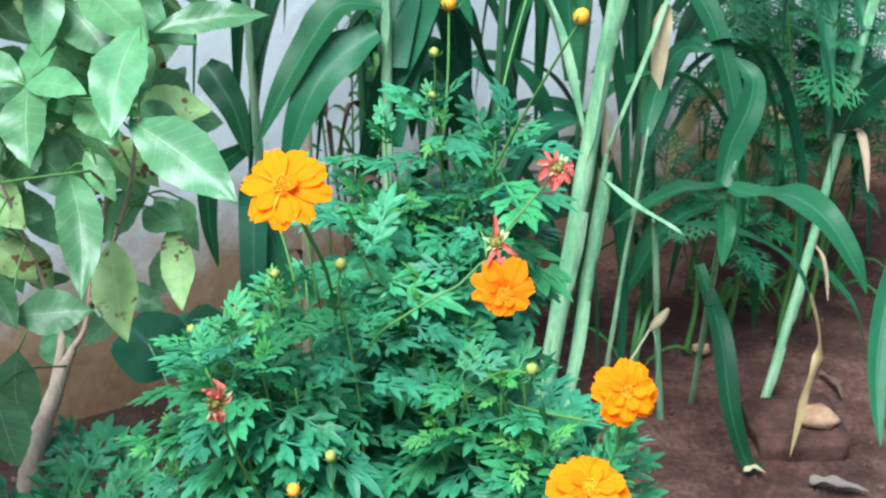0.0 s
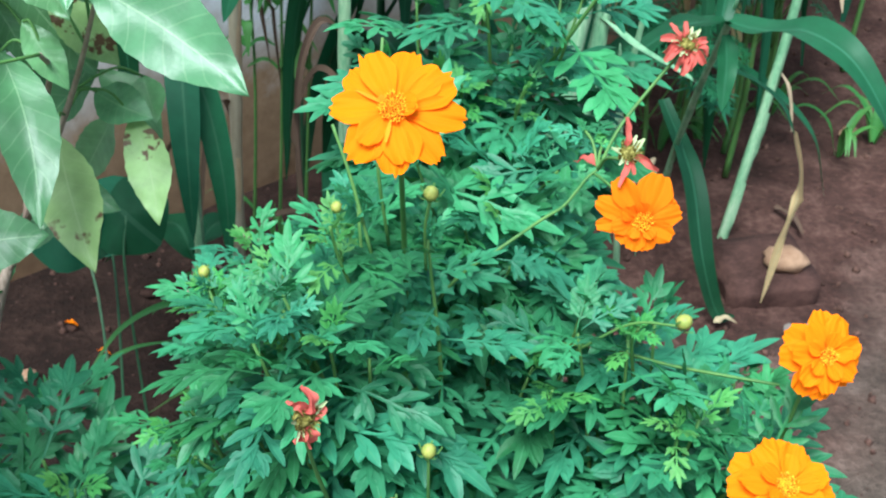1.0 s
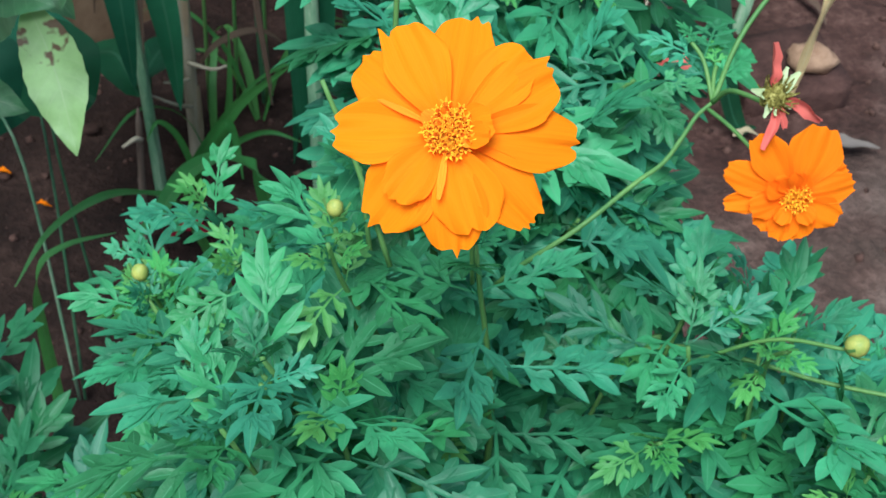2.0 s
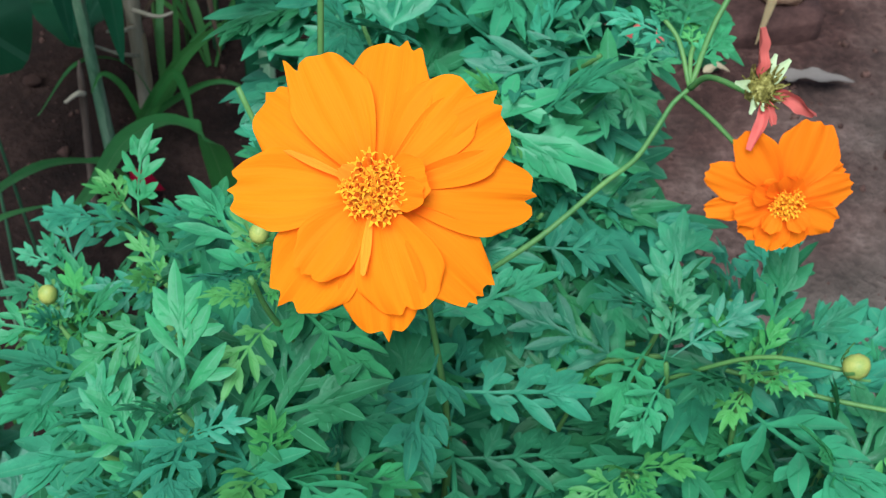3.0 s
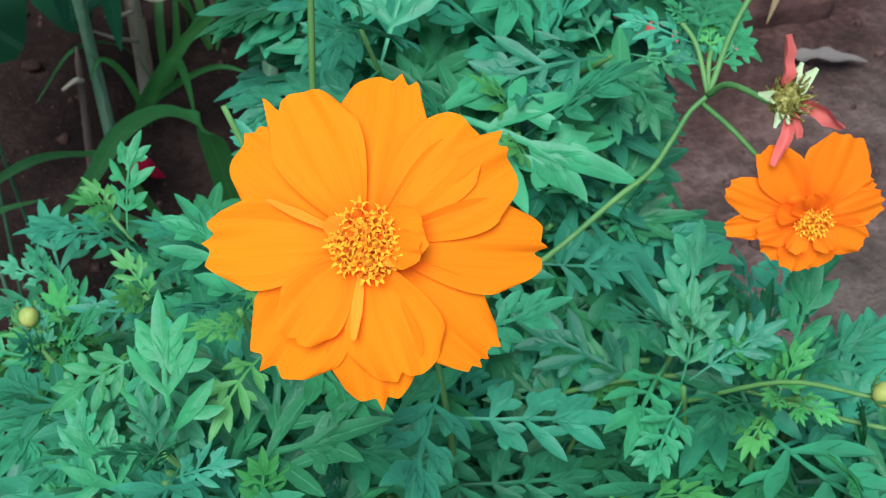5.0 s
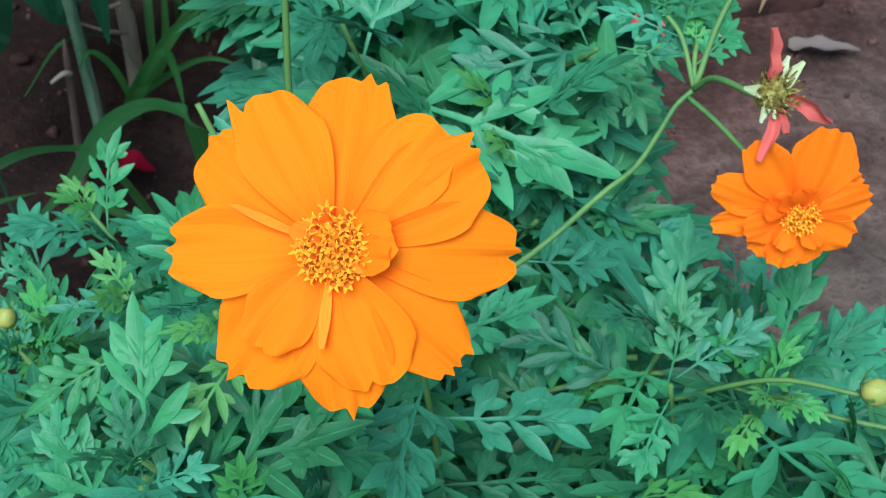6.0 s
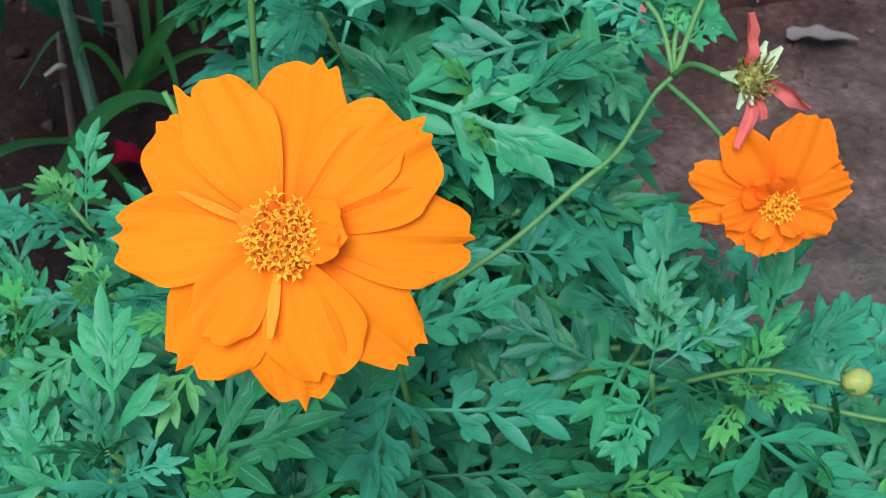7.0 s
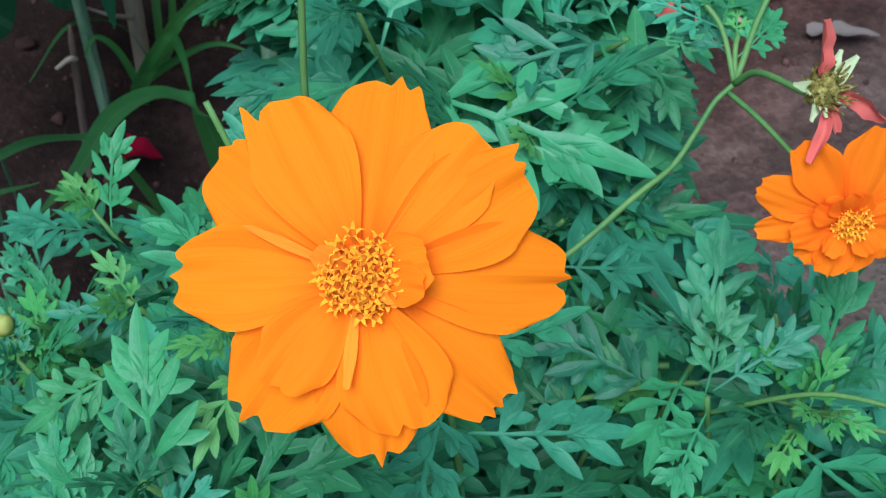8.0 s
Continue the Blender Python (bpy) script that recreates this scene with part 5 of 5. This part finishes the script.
# low cosmos beside the shrub
low = cosmos((-0.24, 1.32, 0.0), (-0.24, 1.30, 0.30), "shaded young cosmos plant with fresh green cut leaves")
ls = random.Random(8)
for foot, tip, n, s in (
        ((-0.24, 1.30, 0.30), (-0.268, 1.29, 0.53), 4, 0.9), ((-0.24, 1.30, 0.28), (-0.33, 1.25, 0.49), 5, 0.95),
        ((-0.24, 1.30, 0.26), (-0.18, 1.19, 0.50), 5, 0.95), ((-0.24, 1.30, 0.24), (-0.25, 1.17, 0.47), 5, 0.95),
        ((-0.22, 1.27, 0.28), (-0.19, 1.15, 0.55), 4, 0.9), ((-0.22, 1.27, 0.28), (-0.16, 1.10, 0.54), 5, 0.9),
        ((-0.24, 1.29, 0.28), (-0.30, 1.21, 0.50), 5, 0.95), ((-0.24, 1.29, 0.28), (-0.23, 1.20, 0.53), 4, 0.95)):
    shoot(low, foot, tip, n, s * 1.5, ls)
stem(low, [(-0.24, 1.30, 0.28), (-0.25, 1.24, 0.47), (-0.253, 1.213, 0.545)], 0.0018, 0.0012)
single_leaf(low, (-0.253, 1.213, 0.545), (-0.245, 1.275, 0.60), (0.1, -0.75, 0.65), LEAF[2])
single_leaf(low, (-0.25, 1.23, 0.51), (-0.30, 1.27, 0.55), (0.1, -0.7, 0.7), LEAF[5])
single_leaf(low, (-0.24, 1.22, 0.51), (-0.195, 1.255, 0.555), (0.1, -0.7, 0.7), LEAF[7])

# feathery cosmos in the background
fs = random.Random(9)
for x, y, h in ((0.66, 2.68, 0.78), (0.62, 2.95, 0.85), (0.85, 3.05, 0.8), (1.05, 3.2, 0.85), (0.5, 2.9, 0.8), (0.74, 2.8, 0.72), (0.57, 2.74, 0.64), (0.68, 2.78, 0.56), (0.80, 3.0, 0.5), (0.47, 2.62, 0.42)):
    p = cosmos((x, y, 0.0), (x, y, h * 0.5), "feathery green cosmos plant without flowers", "background cosmos plants")
    for k in range(5):
        a = k * 2.4
        shoot(p, (x, y, h * (0.3 + 0.05 * k)), (x + 0.09 * math.cos(a), y + 0.09 * math.sin(a) - 0.02, h * (0.75 + 0.06 * k)), 4, 1.25, fs, fern=True)

# ---- broad leaved shrub ----
shrub = thing("shrub", (-0.40, 1.29, 0.0), "broad leaved shrub with pale green leaves and grey stems", "shrub")
stem(shrub, [(-0.40, 1.29, -0.01), (-0.35, 1.325, 0.45), (-0.321, 1.355, 0.563), (-0.305, 1.37, 0.605)], 0.018, 0.0034, M_BARK, "trunk", 9)
stem(shrub, [(-0.307, 1.368, 0.60), (-0.29, 1.378, 0.64), (-0.28, 1.40, 0.78), (-0.265, 1.43, 0.93)], 0.0035, 0.0018, M_BARK, "branch")
stem(shrub, [(-0.36, 1.30, -0.01), (-0.352, 1.295, 0.2), (-0.335, 1.30, 0.38), (-0.336, 1.335, 0.49), (-0.318, 1.37, 0.60), (-0.325, 1.40, 0.64)], 0.015, 0.002, M_BARK, "trunk", 9)
stem(shrub, [(-0.29, 1.378, 0.64), (-0.24, 1.36, 0.76), (-0.20, 1.29, 0.87)], 0.003, 0.0015, M_BARK, "branch")
stem(shrub, [(-0.28, 1.39, 0.70), (-0.25, 1.34, 0.78), (-0.235, 1.26, 0.83)], 0.003, 0.0014, M_BARK, "branch")


TWIGS = spline([(-0.321, 1.355, 0.563), (-0.29, 1.378, 0.64), (-0.28, 1.40, 0.78), (-0.265, 1.43, 0.93), (-0.26, 1.43, 1.05)], 6) + spline([(-0.29, 1.378, 0.64), (-0.24, 1.36, 0.76), (-0.20, 1.29, 0.87)], 5) + spline([(-0.28, 1.39, 0.70), (-0.25, 1.34, 0.78), (-0.235, 1.26, 0.83)], 5) + spline([(-0.315, 1.375, 0.62), (-0.345, 1.36, 0.74), (-0.36, 1.32, 0.86)], 5)
stem(shrub, TWIGS[-11::3], 0.0028, 0.0014, M_BARK, "branch")


def broad(base, tip, width, seed, old=False):
    b, t = Vector(base), Vector(tip)
    d = t - b
    r = random.Random(seed)
    s = d.length * 1.02
    face = Vector((r.uniform(-0.2, 0.2), -0.75, 0.65))
    limb = min(TWIGS, key=lambda q: (q - b).length)
    if (limb - b).length < 0.16:
        stem(shrub, [limb, limb.lerp(b, 0.6) + UP * 0.01, b + d * 0.02], 0.0012, 0.001, M_STEM, name="petiole")
    return part("leaf", broad_leaf(seed, width / s), M_BROAD_OLD if old else M_BROAD, shrub, "yellowing leaf with brown spots" if old else "", axes(b, d, face, s))


broad((-0.210, 1.294, 0.865), (-0.109, 1.229, 0.825), 0.052, 1)
broad((-0.274, 1.311, 0.811), (-0.234, 1.203, 0.757), 0.039, 2)
broad((-0.251, 1.344, 0.732), (-0.218, 1.258, 0.679), 0.043, 3, True)
broad((-0.203, 1.371, 0.738), (-0.180, 1.307, 0.686), 0.032, 4, True)
broad((-0.213, 1.355, 0.932), (-0.215, 1.254, 0.875), 0.047, 5)
broad((-0.217, 1.402, 0.915), (-0.117, 1.418, 0.939), 0.031, 6)
broad((-0.262, 1.479, 0.847), (-0.210, 1.515, 0.795), 0.057, 7)
broad((-0.308, 1.328, 0.882), (-0.288, 1.256, 0.837), 0.043, 8)
broad((-0.233, 1.406, 0.927), (-0.331, 1.451, 0.918), 0.037, 9)
broad((-0.233, 1.406, 0.927), (-0.218, 1.476, 0.960), 0.042, 10)
broad((-0.311, 1.328, 0.882), (-0.364, 1.334, 0.905), 0.034, 11)
broad((-0.311, 1.328, 0.882), (-0.249, 1.283, 0.895), 0.029, 12)
broad((-0.311, 1.328, 0.882), (-0.314, 1.396, 0.915), 0.030, 13)
broad((-0.304, 1.432, 0.869), (-0.274, 1.446, 0.900), 0.032, 14)
broad((-0.263, 1.326, 0.872), (-0.222, 1.270, 0.862), 0.039, 15)
broad((-0.312, 1.248, 0.695), (-0.244, 1.256, 0.704), 0.042, 16)
broad((-0.339, 1.262, 0.731), (-0.299, 1.219, 0.703), 0.029, 17)
broad((-0.253, 1.362, 0.827), (-0.205, 1.348, 0.786), 0.032, 18, True)
broad((-0.259, 1.319, 0.828), (-0.229, 1.295, 0.793), 0.024, 19)
broad((-0.230, 1.384, 0.748), (-0.190, 1.354, 0.748), 0.033, 20)
broad((-0.198, 1.400, 0.755), (-0.186, 1.370, 0.732), 0.026, 21)
broad((-0.359, 1.429, 0.744), (-0.326, 1.411, 0.697), 0.031, 22)
broad((-0.375, 1.361, 0.714), (-0.330, 1.352, 0.686), 0.037, 23, True)
broad((-0.324, 1.281, 0.645), (-0.315, 1.251, 0.574), 0.049, 24)
broad((-0.326, 1.376, 0.614), (-0.314, 1.364, 0.584), 0.039, 25)
broad((-0.323, 1.222, 0.636), (-0.300, 1.197, 0.574), 0.044, 26)
broad((-0.287, 1.343, 0.837), (-0.259, 1.325, 0.791), 0.020, 27)
broad((-0.302, 1.486, 0.869), (-0.312, 1.445, 0.826), 0.039, 28)
broad((-0.363, 1.498, 0.906), (-0.317, 1.488, 0.876), 0.033, 29)
broad((-0.395, 1.487, 0.884), (-0.363, 1.502, 0.916), 0.033, 30)
broad((-0.271, 1.404, 0.672), (-0.277, 1.368, 0.640), 0.033, 31)
broad((-0.371, 1.436, 0.762), (-0.365, 1.392, 0.708), 0.033, 32, True)

sr = random.Random(17)
for k in range(76):
    b = Vector((sr.uniform(-0.48, -0.22), sr.uniform(1.36, 1.66), sr.uniform(0.6 if k < 44 else 0.76, 1.0)))
    a = sr.uniform(0, 6.28)
    broad(b, b + Vector((0.06 * math.cos(a), 0.03 * math.sin(a) - 0.02, sr.uniform(-0.08, 0.0))), sr.uniform(0.03, 0.045), 60 + k, k % 7 == 0)

for k in range(54):
    b = Vector((sr.uniform(-0.44, -0.235), sr.uniform(1.38, 1.52), sr.uniform(0.80, 1.02)))
    a = sr.choice((sr.uniform(-1.2, 0.6), sr.uniform(3.3, 5.2)))
    broad(b, b + Vector((0.075 * math.cos(a), 0.05 * math.sin(a), sr.uniform(-0.06, 0.01))), sr.uniform(0.036, 0.052), 160 + k, k % 9 == 0)

# Unseen leaves around the shrub, added to shade the soil and the low cosmos.
for k in range(126):
    near = k % 7 < 3
    b = Vector((sr.uniform(-0.62, -0.33), sr.uniform(0.8, 1.15), sr.uniform(0.75, 1.1))) if near else Vector((sr.uniform(-0.85, -0.27), sr.uniform(1.3, 1.95), sr.uniform(1.02, 1.35)))
    a = sr.uniform(0, 6.28)
    reach = 0.1 if near else 0.105
    broad(b, b + Vector((reach * math.cos(a), reach * math.sin(a), sr.uniform(-0.06, 0.0))), sr.uniform(0.055, 0.075), 360 + k)

# dark round leaves at the foot of the wall
taro = thing("round_leaved_plant", (-0.30, 1.75, 0.0), "low plant with big dark green round leaves", "leafy plant")


def round_leaf(at, size, face, seed):
    r = random.Random(seed)
    verts, faces, uvs = [Vector((0, 0, 0))], [], [(0, 0)]
    n = 28
    for ring in (0.5, 1.0):
        for k in range(n):
            a = 2 * math.pi * k / n
            q = size / 2 * ring * (1 - 0.10 * abs(math.sin(a * 2.5 + seed)) - 0.25 * max(0, math.cos(a)) ** 8)
            verts.append(Vector((q * math.cos(a), q * math.sin(a), 0.06 * size * ring * math.sin(3 * a + seed) - 0.15 * size * ring * ring)))
            uvs.append((math.sin(a) * ring, ring))
    for k in range(n):
        k2 = (k + 1) % n
        faces.append((0, 1 + k, 1 + k2))
        faces.append((1 + k, 1 + n + k, 1 + n + k2, 1 + k2))
    part("leaf", mesh("round_leaf", verts, faces, uvs), M_DARK, taro, "", axes(at, Vector(face).orthogonal(), face))
    at = Vector(at)
    stem(taro, [(-0.30 + r.uniform(-.03, .03), 1.75, 0.0), at.lerp(Vector((-0.30, 1.75, at.z * 0.6)), 0.5), at], 0.002, 0.0013, M_CANE if seed == 1 else M_CANE_SHADED, "leaf_stalk")


round_leaf((-0.365, 1.80, 0.385), 0.11, (0.1, -0.8, 0.6), 1)
round_leaf((-0.30, 1.81, 0.395), 0.10, (-0.1, -0.8, 0.6), 2)
round_leaf((-0.36, 1.98, 0.30), 0.13, (0, -0.6, 0.8), 4)


# ---- grass and weeds ----
def grass(base, n, length, label, seed, mat=None, width=0.012):
    r = random.Random(seed)
    tuft = thing("grass_tuft", base, label, "grass", "grass tufts")
    for k in range(n):
        a = r.uniform(0, 2 * math.pi)
        d = Vector((math.cos(a), math.sin(a), 0))
        le = length * r.uniform(0.6, 1.1)
        p = Vector(base) + d * 0.006
        part("blade", strap("grass_blade", [p, p + d * le * 0.2 + UP * le * 0.5, p + d * le * 0.55 + UP * le * 0.7, p + d * le * 0.9 + UP * le * 0.45], width * r.uniform(0.7, 1.2), seed=seed + k, cols=3), mat or M_GRASS, tuft)
    return tuft


grass((-0.19, 2.17, 0.0), 3, 0.2, "green grass tuft beside a dry corn stalk", 3)
wide = grass((-0.12, 1.80, 0.0), 4, 0.2, "broad bladed grass tuft under flowers", 6, None, 0.016)
part("blade", strap("grass_blade", [(-0.09, 1.78, 0.01), (-0.088, 1.70, 0.22), (-0.099, 1.65, 0.374), (-0.113, 1.641, 0.406), (-0.135, 1.624, 0.428), (-0.158, 1.586, 0.443), (-0.18, 1.541, 0.437), (-0.21, 1.509, 0.425)], 0.026, cols=5, seed=2), M_GRASS, wide)
part("blade", strap("grass_blade", [(-0.12, 1.79, 0.01), (-0.15, 1.68, 0.25), (-0.173, 1.631, 0.372), (-0.191, 1.617, 0.398), (-0.223, 1.58, 0.428), (-0.263, 1.552, 0.418), (-0.29, 1.52, 0.39)], 0.014, cols=5, seed=3), M_GRASS, wide)
blade(s3, [(-0.057, 1.96, 0.44), (-0.056, 1.95, 0.36), (-0.058, 1.945, 0.27), (-0.062, 1.95, 0.16)], 0.055, seed=77, up=(0.1, -1, 0.2))
lean = thing("grass_tuft", (-0.21, 2.11, 0.0), "leaning light green grass beside a straw coloured stalk", "grass", "grass tufts")
for w, pts in (
        (0.020, [(-0.207, 2.08, 0.056), (-0.163, 2.08, 0.13), (-0.134, 2.08, 0.165), (-0.08, 2.07, 0.215)]),
        (0.014, [(-0.20, 2.08, 0.07), (-0.165, 2.06, 0.14), (-0.152, 2.06, 0.115), (-0.146, 2.05, 0.06)]),
        (0.013, [(-0.205, 2.1, 0.04), (-0.17, 2.1, 0.09), (-0.158, 2.1, 0.15), (-0.152, 2.1, 0.25)]),
        (0.010, [(-0.205, 2.1, 0.04), (-0.15, 2.09, 0.09), (-0.11, 2.08, 0.11), (-0.07, 2.07, 0.10)]),
        (0.009, [(-0.209, 2.1, 0.03), (-0.225, 2.09, 0.10), (-0.245, 2.08, 0.13), (-0.26, 2.07, 0.11)]),
):
    part("blade", strap("grass_blade", [(-0.21, 2.11, 0.0), *pts], w, (0.2, -1, 0.3), cols=5), M_GRASS, lean)
grass((-0.13, 2.25, 0.0), 5, 0.22, "green grass tuft near a wall", 7)
grass((0.35, 2.45, 0.0), 6, 0.2, "thin grass tuft on bare soil", 8)
for k in range(9):
    grass((0.55 + 0.09 * k, 2.78 + 0.06 * ((k * 5) % 4), 0.0), 7, 0.13, "low green weeds edging bare soil", 20 + k, None, 0.014)


part("blade", strap("grass_blade", [(-0.30, 1.60, 0.0), (-0.298, 1.595, 0.26), (-0.29, 1.594, 0.338), (-0.265, 1.602, 0.358), (-0.224, 1.607, 0.366)], 0.012, cols=5, seed=8), M_GRASS, wide)


# ---- dried seed spike beside the corn ----
spike = thing("seed_spike_plant", (0.20, 1.93, 0.0), "thin dry weed with one pale beige seed spike", "weed")
stem(spike, [(0.20, 1.93, 0.0), (0.25, 1.96, 0.20), (0.318, 2.003, 0.333), (0.330, 2.01, 0.352)], 0.0022, 0.0014, M_CANE_DRY)
part("seed_spike", tube("seed_spike", [(0.326, 2.008, 0.345), (0.338, 2.014, 0.358), (0.352, 2.022, 0.376)], lambda v: 0.0078 * math.sin(0.25 + 2.7 * v) ** 0.8, 9, 6), M_DRYLEAF, spike, "pale beige pointed seed spike")
stem(spike, [(0.33, 2.01, 0.35), (0.342, 2.0, 0.30), (0.338, 1.995, 0.24)], 0.0012, 0.001, M_CANE)
